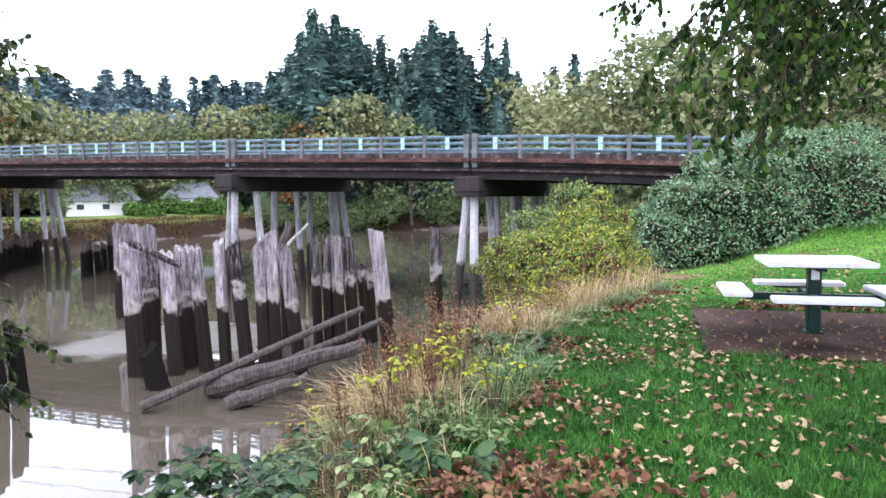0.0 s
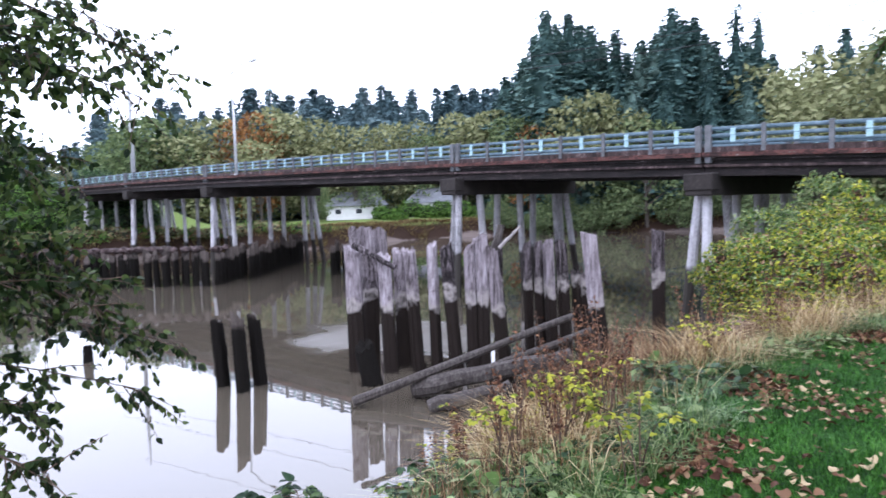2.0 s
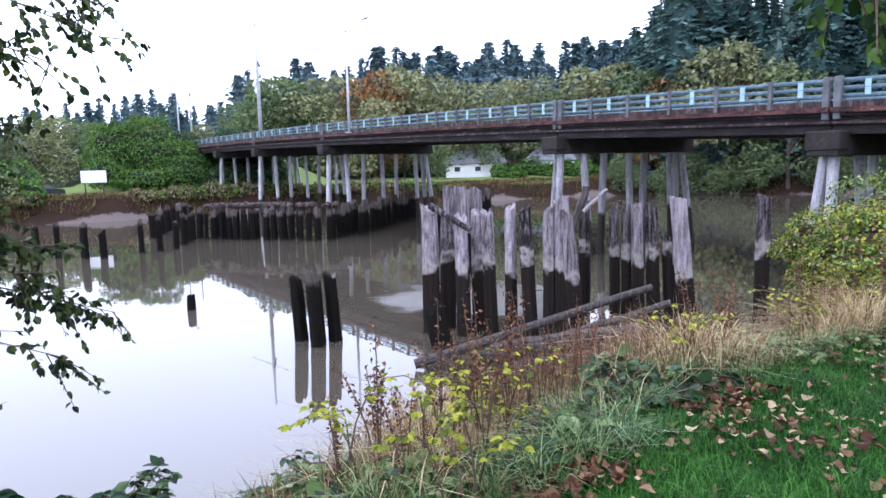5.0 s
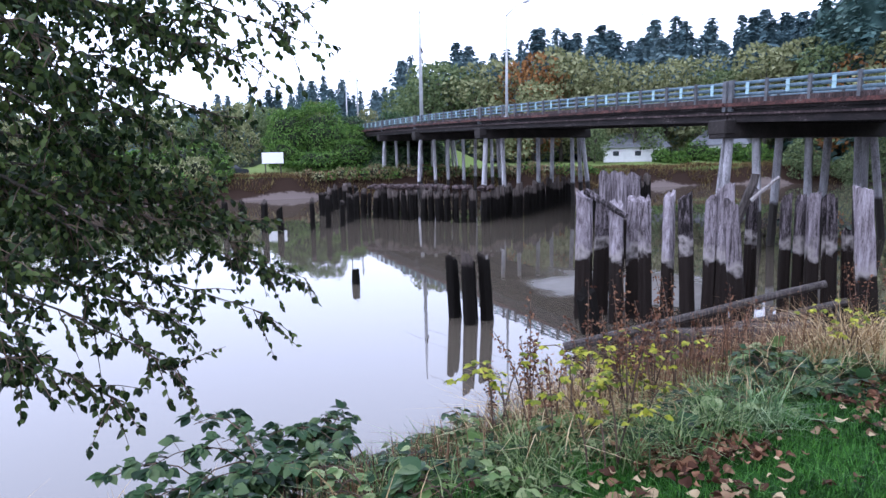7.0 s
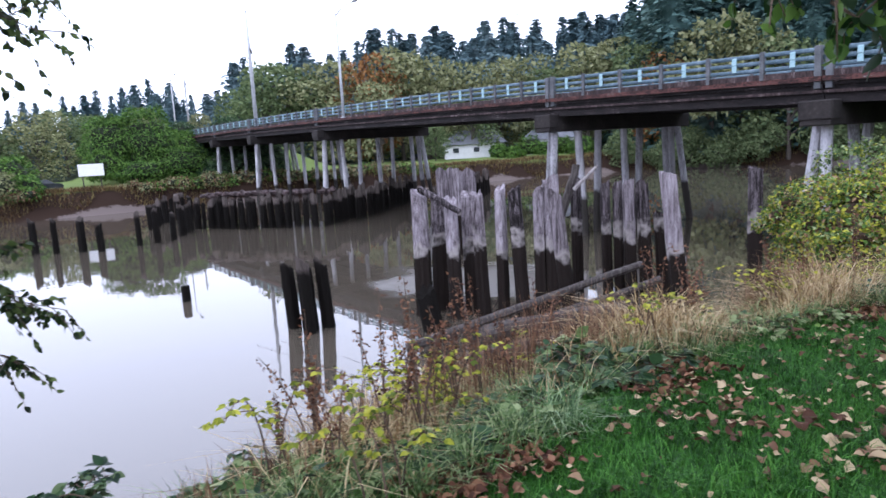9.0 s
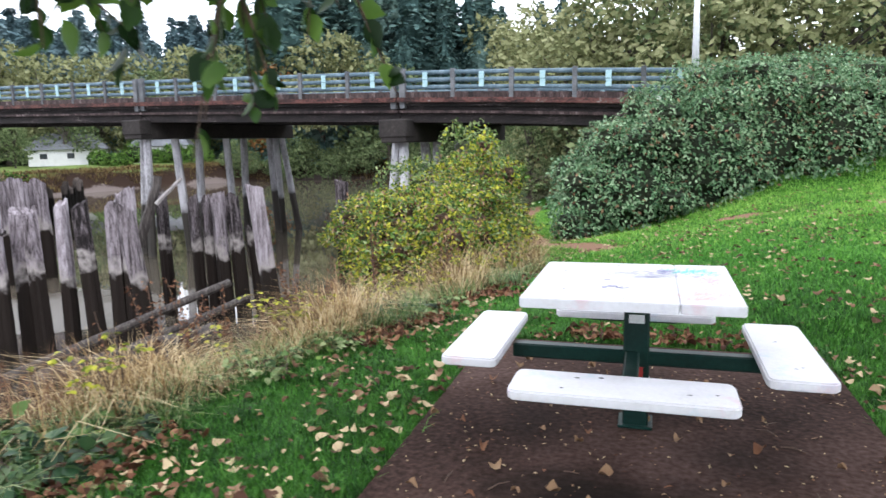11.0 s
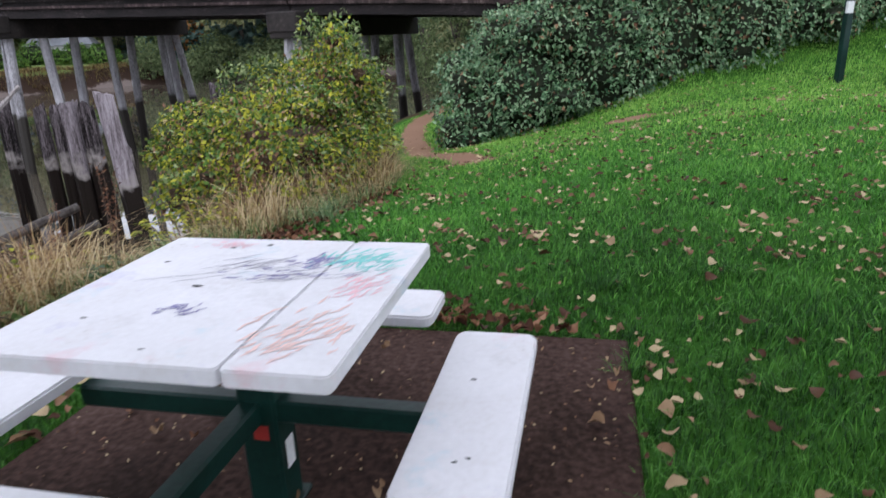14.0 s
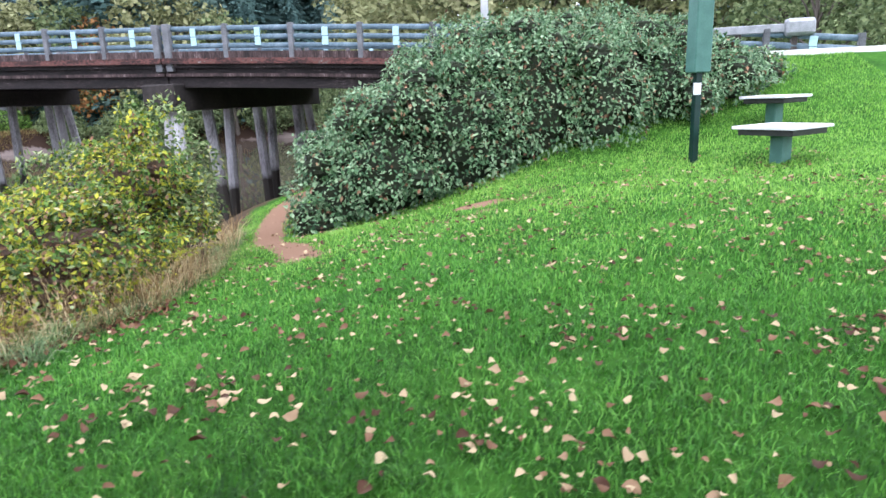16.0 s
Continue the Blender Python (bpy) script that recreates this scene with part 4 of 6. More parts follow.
timber("broken_plank", (-14.75, 17.6, 0.3), (-13.3, 17.9, -0.4), 0.12, "pile", "dark broken timber wedged across the piling tops", 6)
timber("broken_plank", (-11.75, 21.4, 0.0), (-11.15, 21.8, 0.7), 0.07, "plank_pale", "bleached splintered beam slanting up between pilings", 6)
timber("broken_plank", (-12.3, 21.2, -1.2), (-11.75, 21.6, 0.75), 0.16, "wood_grey", "grey broken timber standing among the pilings", 6)

# far rows of old pilings under the bridge
rngp = np.random.default_rng(3)


def row(pts, step, zt, r, pale=0.0, keep=1.0):
    for (x0, y0), (x1, y1) in zip(pts[:-1], pts[1:]):
        n = max(1, int(math.hypot(x1 - x0, y1 - y0) / step))
        for i in range(n):
            if rngp.random() > keep:
                continue
            f = (i + rngp.uniform(-0.25, 0.25)) / n
            x, y = x0 + (x1 - x0) * f, y0 + (y1 - y0) * f
            piling(x, y, zt + rngp.uniform(-0.35, 0.3), WATER - 0.6, r * rngp.uniform(0.8, 1.15), (rngp.uniform(-.05, .05), rngp.uniform(-.05, .05)), "wood_far", 0.15,
                   "dark old timber piling with pale top", "distant old pilings")


row([(-47, 12.5), (-43.8, 15.5), (-45, 20.2), (-51, 24)], 1.1, -1.6, 0.24, keep=0.8)
row([(-51, 24.2), (-46.5, 26), (-40.8, 29.8)], 0.72, -1.3, 0.25)
row([(-40.8, 29.8), (-44, 34), (-47.5, 37)], 0.95, -1.1, 0.25)
row([(-41.5, 33.0), (-47, 40), (-53, 48)], 1.05, -1.0, 0.25)
row([(-38, 38), (-42, 46), (-52, 58)], 1.4, -1.1, 0.26, keep=0.8)
row([(-55, 22), (-62, 26), (-66, 30)], 1.2, -1.5, 0.26)
row([(-50.8, 25.8), (-46.5, 27.7), (-42.0, 31.2)], 0.7, -1.15, 0.26)
for k in range(70):
    f = rngp.random()
    x, y = -50.8 + 9.2 * f + rngp.normal() * 0.4, 25.4 + 5.6 * f + rngp.normal() * 0.4
    bm = bmesh.new()
    bmesh.ops.create_icosphere(bm, subdivisions=1, radius=0.3)
    for v in bm.verts:
        v.co = Vector((v.co.x * rngp.uniform(0.7, 1.5), v.co.y * rngp.uniform(0.7, 1.3), v.co.z * rngp.uniform(0.5, 0.9)))
    ob = new("rubble_stone", done(bm, "rubble_stone", M["curb_grey"]))
    ob.matrix_world = pose(x, y, -1.05 + rngp.normal() * 0.06, 0, 0, rngp.uniform(0, 360))
    tagged(ob, "grey rubble stone resting on the old pilings", "stone", "rubble on the pilings")


# ---- houses, sign and bushes on the far bank ----
def house(at, rz, w, d, h, roof_h, label):
    ob = empty("house", at, label, "house", rz=rz)
    part("wall", box_me("wall", w, d, h, M["house_wall"], 0.02), ob, pose(0, 0, h / 2))
    o = 0.5
    V = [(-w / 2 - o, -d / 2 - o, h - 0.1), (w / 2 + o, -d / 2 - o, h - 0.1), (w / 2 + o, d / 2 + o, h - 0.1), (-w / 2 - o, d / 2 + o, h - 0.1), (-w / 2 + d * 0.25, 0, h + roof_h), (w / 2 - d * 0.25, 0, h + roof_h)]
    part("roof", mesh_from("roof", V, [(0, 1, 5, 4), (1, 2, 5), (2, 3, 4, 5), (3, 0, 4), (3, 2, 1, 0)], M["roof"]), ob)
    for x in (-w * 0.3, 0.05 * w, w * 0.33):
        win = part("window", box_me("window", 1.3, 0.08, 1.1, M["house_wall"], 0.01), ob, pose(x, -d / 2 - 0.03, h * 0.58))
        part("pane", box_me("pane", 1.05, 0.03, 0.85, M["glass"], 0), win, pose(0, -0.05, 0))
    return ob


house((-91, 94, gz(-91, 94)), 40, 11, 8, 2.7, 2.6, "white single-storey house with grey hipped roof")
house((-80.5, 104, gz(-80.5, 104)), 30, 9, 8, 3.0, 2.8, "pale house with grey roof half hidden by shrubs")

sb = empty("notice_board", (-85.0, 25.2, gz(-85.0, 25.2)), "large blank white sign board on two posts", "sign", rz=75)
part("board", box_me("board", 2.7, 0.08, 1.4, M["sign"], 0.01), sb, pose(0, 0, 2.45))
for k in (-0.95, 0.95):
    part("post", box_me("post", 0.14, 0.14, 2.6, M["wood_grey"], 0.01), sb, pose(k, 0.1, 1.2))


# ---- plants ----
def shell_points(rng, n, blobs, inner=0.75, upper=-0.35):
    """Random points near the skins of a group of ellipsoids, and outward directions; points deep inside another blob are left out."""
    B = np.array(blobs, float)
    area = B[:, 3] * B[:, 4] + B[:, 4] * B[:, 5] + B[:, 3] * B[:, 5]
    k = rng.choice(len(B), n, p=area / area.sum())
    d = rand_unit(rng, n)
    d[:, 2] = np.where(d[:, 2] < upper, -d[:, 2], d[:, 2])
    lump = 1 + 0.12 * np.sin(d[:, 0] * 7 + k) * np.sin(d[:, 1] * 6 + 2 * k) + 0.1 * np.sin(d[:, 2] * 9 + k * 1.7)
    f = rng.uniform(inner, 1.0, n) ** 0.6 * lump
    P = B[k, :3] + d * B[k, 3:6] * f[:, None]
    keep = np.ones(n, bool)
    for b in B:
        keep &= ((((P - b[:3]) / b[3:6]) ** 2).sum(1) > 0.5)
    return P[keep], d[keep]


def leaf_mass(name, rng, n, blobs, size, mat, inner=0.7, droop=0.5, aspect=0.6, flat=0.5):
    P, d = shell_points(rng, n, blobs, inner, -0.8)
    m = len(P)
    D = unit(d * 0.5 + rand_unit(rng, m) * 0.8 + np.array([0, 0, -droop]))
    N = unit(d + rand_unit(rng, m) * 0.6 + np.array([0, 0, flat]))
    L = size * rng.uniform(0.6, 1.3, m)
    V, F = leaves(P, D, N, L, L * aspect)
    return mesh_from(name, V, F, mat)


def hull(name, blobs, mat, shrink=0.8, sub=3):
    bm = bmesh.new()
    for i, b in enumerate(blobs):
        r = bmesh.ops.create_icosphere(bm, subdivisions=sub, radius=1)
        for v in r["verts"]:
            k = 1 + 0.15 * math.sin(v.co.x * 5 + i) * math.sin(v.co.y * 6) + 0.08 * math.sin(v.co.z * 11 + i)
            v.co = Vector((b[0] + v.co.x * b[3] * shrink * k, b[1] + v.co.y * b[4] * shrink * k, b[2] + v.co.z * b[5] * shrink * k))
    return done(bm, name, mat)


# near-black green: the shade deep among the leaves, put into a colour
M["inner"] = material("inner_gap_shade", [(0.3, (0.008, 0.014, 0.007)), (0.7, (0.028, 0.034, 0.016))], 6, 1.0, 0.8)


def conifer_mesh(rng, h, spread, sparse=1.0, step=0.02, cell=0.75):
    """Sprays of needles on drooping boughs of uneven reach, the crown broadest a third of the way up."""
    P, D, N, L, W = [], [], [], [], []
    lobe = rng.uniform(0, 6.28, 4)
    z = h * 0.04
    while z < h * 0.992:
        f = z / h
        env = spread * min(1, 0.5 + 1.8 * f) * (1 - f) ** 0.8 + 0.12
        nb = int(6 + 7 * (1 - f))
        t0 = rng.random() * 6.28
        for b in range(nb):
            if rng.random() > sparse:
                continue
            t = t0 + 6.28 * b / nb + rng.normal() * 0.3
            gap = 1 + 0.28 * math.sin(2 * t + lobe[0] + 9 * f) + 0.2 * math.sin(3 * t + lobe[1] - 17 * f)
            rl = env * gap * rng.uniform(0.62, 1.12)
            d = np.array([math.cos(t), math.sin(t), 0])
            sag = rng.uniform(0.2, 0.5)
            ns = max(2, int(rl / cell))
            for k in range(ns):
                u = (k + rng.uniform(0.2, 0.9)) / ns
                p = d * rl * u + np.array([0, 0, z - rl * sag * u * u + rl * 0.14 * u])
                for sgn in (-1, 1):
                    side = np.array([-d[1], d[0], 0]) * sgn
                    P.append(p), D.append(d * 0.7 + side * rng.uniform(0.2, 1.1) + np.array([0, 0, -rng.uniform(0.0, 0.7)]))
                    N.append(np.array([0, 0, 1]) + rng.normal(size=3) * 0.5)
                    ll = cell * rng.uniform(1.1, 2.3) * (0.45 + 0.55 * (1 - f) ** 0.5)
                    L.append(ll), W.append(ll * 0.62)
        z += h * step * (1.25 - 0.6 * f) * rng.uniform(0.7, 1.3)
    V, F = leaves(np.array(P), np.array(D), np.array(N), np.array(L), np.array(W), 0.2)
    rings, sides, o = 22, 11, len(V)
    cone, tri = [], []
    for i in range(rings):
        f = 0.04 + 0.92 * i / (rings - 1)
        for k in range(sides):
            t = 6.283 * (k + 0.5 * (i % 2)) / sides
            gap = 1 + 0.28 * math.sin(2 * t + lobe[0] + 9 * f) + 0.2 * math.sin(3 * t + lobe[1] - 17 * f)
            r = (spread * min(1, 0.5 + 1.8 * f) * (1 - f) ** 0.8 * gap * rng.uniform(0.35, 0.72) * (0.8 if i % 2 else 1.0)) * (0.3 + 0.7 * sparse)
            cone.append((r * math.cos(t), r * math.sin(t), h * f - r * 0.3 + rng.normal() * 0.2))
    for i in range(rings - 1):
        for k in range(sides):
            a, b = o + i * sides + k, o + i * sides + (k + 1) % sides
            tri += [(a, b, b + sides), (a, b + sides, a + sides)]
    return np.concatenate([V, np.array(cone)]), np.concatenate([F, np.array(tri)])


def conifer_kind(seed, h, spread, sparse, label, step=0.02, cell=0.75, needles="conifer"):
    rng = np.random.default_rng(seed)
    ob = empty("conifer_tree", (0, -3000, -50), label, "conifer", "far conifers")
    V, F = tube([(0, 0, -1), (0, 0, h * 0.5), (0, 0, h * 0.97)], [h * 0.014, h * 0.009, 0.04], 7)
    part("trunk", mesh_from("trunk", V, F, M["bark"]), ob)
    V, F = conifer_mesh(rng, h, spread, sparse, step, cell)
    part("crown", mesh_from("crown", V, F, M[needles]), ob)
    return ob


def broadleaf_kind(seed, h, w, mat, label, n=6000, leaf=0.5):
    rng = np.random.default_rng(seed)
    ob = empty("broadleaf_tree", (0, -3000, -50), label, "tree", "far broadleaf trees")
    pl = Pile()
    pl.add(tube([(0, 0, -1), (0.2, 0, h * 0.3), (0, 0.1, h * 0.7)], [h * 0.022, h * 0.016, h * 0.006], 7))
    blobs = []
    for k in range(18):
        t = rng.random() * 6.28
        f = rng.uniform(0.2, 0.92)
        r = w * 0.5 * math.sin(math.pi * (0.15 + 0.75 * f)) * rng.uniform(0.3, 0.85)
        c = (r * math.cos(t), r * math.sin(t), h * f)
        s = w * rng.uniform(0.15, 0.26)
        blobs.append((*c, s, s, s * rng.uniform(0.7, 1.0)))
        pl.add(tube([(0, 0, h * f * 0.55), (c[0] * 0.5, c[1] * 0.5, h * f * 0.85), c], [h * 0.009, h * 0.006, 0.03], 5))
    part("trunk", pl.mesh("trunk", M["bark"]), ob)
    P, d = shell_points(rng, n, blobs, 0.35, -0.9)
    m = len(P)
    L = leaf * rng.uniform(0.6, 1.4, m)
    V, F = leaves(P, unit(d * 0.4 + rand_unit(rng, m)), unit(d + rand_unit(rng, m) * 0.7 + np.array([0, 0, 0.4])), L, L * 0.75)
    part("crown", mesh_from("crown", V, F, mat), ob)
    return ob


rngt = np.random.default_rng(11)
HC = (32, 30, 32, 26, 28)
CON = [conifer_kind(21 + k, h, sw, sp, "tall dark green conifer on the far bank", 0.017, 0.62) for k, (h, sw, sp) in enumerate(zip(HC, (8.4, 7.6, 6.0, 7.8, 5.2), (0.95, 0.92, 0.5, 0.95, 0.85)))]
HF = (30, 28, 26, 30)
FAR = [conifer_kind(31 + k, h, sw, sp, "conifer on the distant ridge, haze blue put into its colour", 0.031, 1.05, "conifer_ridge") for k, (h, sw, sp) in enumerate(zip(HF, (7.4, 6.6, 7.6, 5.4), (1, 0.95, 1, 0.75)))]
BRO = [broadleaf_kind(41, 13, 11, M["far_leaf"], "dull green broadleaf tree on the far bank"), broadleaf_kind(42, 12, 11, M["far_olive"], "olive autumn broadleaf tree on the far bank"),
       broadleaf_kind(43, 9, 9, M["far_leaf"], "low green riverside tree on the far bank"), broadleaf_kind(44, 13, 11, M["orange_leaf"], "orange autumn tree on the far bank"),
       broadleaf_kind(45, 15, 9, M["far_olive"], "slender olive green tree on the far bank"),
       broadleaf_kind(46, 13, 11, M["far_olive"], "olive autumn tree beyond the road", 9000, 0.34), broadleaf_kind(47, 13, 11, M["far_leaf"], "dull green tree beyond the road", 9000, 0.34)]


def polar(az, dist, z=None):
    x, y = 0.8 + dist * math.sin(radians(az)), 3.5 + dist * math.cos(radians(az))
    return x, y, gz(x, y) if z is None else z


def plant(kind, az, dist, scale, sink=0.3):
    x, y, z = polar(az, dist)
    c = copy_thing(kind, pose(x, y, z - sink, 0, 0, rngt.uniform(0, 360)) @ Matrix.Scale(scale, 4))
    return c


def rise(kind, az, dist, el, height, wide=1.0):
    """Plants a tree so that its top stands at an elevation seen from the lawn."""
    x, y, z = polar(az, dist)
    k = (dist * math.tan(radians(el)) + 1.4 - z + 0.3) / (height * 0.97)
    return copy_thing(kind, pose(x, y, z - 0.3, 0, 0, rngt.uniform(0, 360)) @ Matrix.Diagonal((k * wide, k * wide, k, 1)))


# the tall stand across the river: bearing, distance, kind, elevation of the top
for az, dist, k, el in [(-30.8, 132, 3, 12.0), (-29.0, 124, 0, 15.5), (-27.1, 127, 1, 15.1), (-25.3, 130, 0, 14.1), (-23.3, 128, 4, 13.6), (-21.3, 130, 3, 12.6), (-18.9, 124, 0, 14.8), (-17.2, 128, 1, 13.9), (-15.8, 131, 3, 12.0),
                        (-14.2, 125, 2, 14.5), (-12.6, 129, 2, 13.7), (-20.0, 134, 1, 13.0), (-28.0, 136, 3, 13.5), (-16.2, 118, 4, 10.0), (-22.2, 120, 3, 9.5), (-26.4, 118, 3, 9.0), (-19.6, 117, 3, 9.2), (-13.4, 118, 3, 8.8),
                        (-32.4, 140, 3, 10.6), (-8.5, 150, 4, 10.8), (-6.8, 152, 1, 11.7), (-5.2, 150, 3, 10.4), (15, 95, 4, 12), (20, 92, 0, 13), (25, 90, 1, 13),
                        (-29.9, 138, 1, 13.6), (-28.1, 131, 0, 14.4), (-26.2, 135, 1, 14.2), (-24.4, 134, 3, 12.9), (-22.4, 133, 1, 11.8), (-20.3, 129, 3, 12.6), (-18.0, 132, 3, 13.8), (-19.6, 138, 0, 13.6), (-16.5, 126, 1, 12.6), (-13.4, 134, 3, 11.6), (-11.6, 136, 1, 10.6)]:
    rise(CON[k], az, dist, el, HC[k], 1.22)
# ridge of conifers further off
SKYLINE = ([-104, -84, -81, -77, -74, -71, -69, -66.5, -64.6, -62.5, -60, -58.5, -56, -53, -50.4, -47.8, -46, -44.2, -41.5, -39.6, -37.5, -33.8, -31, -15, -5, 10, 30], [3.6, 4.0, 4.7, 5.8, 6.4, 6.1, 5.4, 5.9, 8.2, 7.4, 9.3, 8.0, 9.3, 10.0, 9.7, 10.1, 8.8, 10.1, 10.5, 8.9, 10.0, 10.2, 10.4, 9.5, 8.0, 6.5, 6.0])
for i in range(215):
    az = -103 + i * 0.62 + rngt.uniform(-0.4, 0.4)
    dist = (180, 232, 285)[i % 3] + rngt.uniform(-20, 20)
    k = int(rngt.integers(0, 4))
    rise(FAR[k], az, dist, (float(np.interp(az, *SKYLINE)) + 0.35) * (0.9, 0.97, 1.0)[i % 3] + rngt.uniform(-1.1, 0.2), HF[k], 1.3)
# broadleaf belt along the far shore
HB = [h * 1.04 for h in (13, 12, 9, 13, 15, 13, 13)]
for i in range(64):
    az = -100 + i * 2.03 + rngt.uniform(-0.6, 0.6)
    dist = np.interp(az, [-98, -75, -60, -50, -42, -30, -10, 30], [125, 150, 160, 165, 155, 132, 126, 130]) + rngt.uniform(-4, 16)
    k = int(rngt.choice([0, 1, 2, 4], p=[0.3, 0.35, 0.15, 0.2]))
    rise(BRO[k], az, dist, float(np.interp(az, [-100, -78, -68, -62, -45, -34, -31, -14, -11, 30], [3.6, 4.2, 4.0, 4.2, 4.0, 4.4, 3.6, 3.6, 5.2, 6.0])) + rngt.uniform(-1.5, 0.7), HB[k], 1.15)
# trees of the far bank that stand out: bearing, distance, kind, elevation
for az, dist, k, el in [(-62.6, 140, 0, 7.6), (-60.6, 138, 0, 7.2), (-58.3, 137, 1, 7.4), (-51.6, 140, 1, 8.0), (-49.4, 142, 1, 7.4), (-47.0, 138, 1, 6.8), (-43.4, 136, 1, 6.8), (-40.6, 140, 1, 7.0), (-38.8, 134, 0, 6.0), (-36.0, 134, 1, 7.4), (-34.3, 136, 4, 8.0), (-65.0, 142, 0, 5.6),
                        (-29.4, 121, 3, 6.3), (-26.6, 116, 1, 8.2), (-24.4, 117, 1, 8.6), (-31.6, 124, 0, 7.2), (-11.0, 128, 1, 9.4), (-9.6, 122, 1, 8.8), (-53.4, 128, 1, 5.6), (-45.6, 126, 0, 4.6), (-21.0, 113, 0, 6.6)]:
    rise(BRO[k], az, dist, el, HB[k], 1.05)
rise(BRO[3], -53.9, 136, 7.7, HB[3], 0.92)
for az, dist, k, sc in [(-48.8, 118, 0, 0.5), (-28, 112, 2, 0.75), (-23, 113, 2, 0.8), (-18.5, 111, 2, 0.7), (-14.5, 113, 2, 0.75), (-9, 115, 2, 0.9), (-20.5, 115, 0, 0.7), (-33.2, 112, 2, 0.6), (-30, 111, 2, 0.6), (-25.5, 111, 2, 0.65), (-16.5, 112, 2, 0.7), (-12, 113, 2, 0.7),
                        (-9, 70, 6, 0.8), (-12, 88, 6, 0.8), (23, 46, 6, 0.7), (28, 44, 6, 0.7)]:
    plant(BRO[k], az, dist, sc)
# wooded slope beyond the road
for az, dist, k, el in [(-6, 74, 5, 10.0), (-3.4, 70, 5, 12.0), (-0.5, 66, 6, 12.5), (2.2, 70, 5, 12.5), (4.8, 62, 5, 13), (8, 66, 6, 13), (12, 62, 5, 13.5), (16, 66, 6, 14), (21, 60, 6, 14), (26, 58, 6, 14), (31, 56, 6, 14)]:
    rise(BRO[k], az, dist, el, HB[k], 1.15)
for k in (*CON, *FAR, *BRO):
    for o in (*k.children_recursive, k):
        bpy.data.objects.remove(o)


def bush(name, at, blobs, n, size, mat, label, seed, hullmat=None, category="bush", core=0.68, flat=0.5):
    ob = empty(name, at, label, category)
    rng = np.random.default_rng(seed)
    for mm, share in (mat if isinstance(mat, list) else [(mat, 1.0)]):
        part("foliage", leaf_mass("foliage", rng, int(n * share), blobs, size, mm, flat=flat), ob, kind="stuff")
    # solid body that closes the gaps, its inner shade painted on
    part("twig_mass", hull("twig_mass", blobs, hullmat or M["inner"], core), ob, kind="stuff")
    return ob


bush("roadside_bush", (-95.5, 35.2, gz(-95.5, 35.2)), [(0, 0, 4.2, 4.5, 4.6, 5.2), (-1, -4.2, 4.2, 3.5, 4, 4.9), (1, 5.2, 2.8, 3, 4.0, 3.8), (2, -6.5, 1.8, 2.5, 2.5, 2.2), (4, 3, 1.6, 3.2, 5, 2.4), (5, -2.5, 1.0, 2.6, 4, 1.5), (0.5, 9.5, 1.8, 3, 3.5, 2.8)], 34000, 0.3, M["far_bush"], "large rounded bright green bush at the bridge end", 5)
for k, (az, dist, s) in enumerate([(-38.2, 124, 1.0), (-40.8, 126, 1.2), (-45.5, 132, 1.3), (-44.0, 128, 0.6), (-36.5, 121, 1.0), (-43.4, 121, 0.75), (-42.2, 120, 0.6), (-39.6, 122, 0.7)]):
    bush("garden_shrub", polar(az, dist), [(0, 0, 1.3 * s, 2.4 * s, 2.2 * s, 1.6 * s), (1.2, 0.5, 1 * s, 1.5 * s, 1.5 * s, 1.2 * s)], 1500, 0.4, M["far_bush"], "rounded green garden shrub near the house", 60 + k)

for k in range(30):
    az = -101 + k * 1.05 + rngt.uniform(-0.4, 0.4)
    if -80 < az < -69:
        continue
    d = rngt.uniform(88, 108)
    sz = rngt.uniform(0.8, 1.7)
    bush("bank_bush", polar(az, d), [(0, 0, 1.0 * sz, 2.3 * sz, 2.2 * sz, 1.5 * sz), (1.6, 0.5, 1 * sz, 1.6 * sz, 1.5 * sz, 1.7 * sz), (-1.4, 0.2, 0.8 * sz, 1.4 * sz, 1.5 * sz, 1.1 * sz)], 1500, 0.4, M["far_bush"] if k % 3 else M["far_olive"], "scrubby green bush on the far river bank", 160 + k)

# scrub under the far bridge end; its dark leaf colour doubles as the shade
for k in range(22):
    x, y, _ = along(79 + 0.75 * k, -1.5 + 13 * rngt.random(), 0)
    sz = rngt.uniform(0.8, 1.45)
    bush("bank_bush", (x, y, gz(x, y)), [(0, 0, 1.0 * sz, 2.0 * sz, 1.9 * sz, 1.4 * sz), (1.2, 0.5, 0.9 * sz, 1.4 * sz, 1.3 * sz, 1.4 * sz)], 900, 0.4, M["cane_leaf"], "scrub under the far bridge end, dark-leaved to stand in for shade", 230 + k)

# ragged scrub along the top of the far earth edge
for k in range(46):
    az = -96 + k * 1.42 + rngt.uniform(-0.5, 0.5)
    if -80 < az < -73.5 or -48 < az < -32.5:
        continue
    for d in np.arange(60, 140, 0.5):
        x, y, z = polar(az, d)
        if from_far_shore(x, y) > 7.6:
            break
    sz = rngt.uniform(0.45, 1.0)
    bush("shore_scrub", (x, y, z - 0.15), [(0, 0, 0.6 * sz, 1.7 * sz, 1.7 * sz, 1.1 * sz), (1.4, 1.0, 0.5 * sz, 1.2 * sz, 1.3 * sz, 0.9 * sz), (-1.2, -0.8, 0.5 * sz, 1.1 * sz, 1.2 * sz, 0.8 * sz)], 700, 0.3, [(M["far_bush" if k % 2 else "far_olive"], 0.7), (M["weed"], 0.3)], "low tangled brown and green scrub above the far mud", 700 + k, core=0.55)
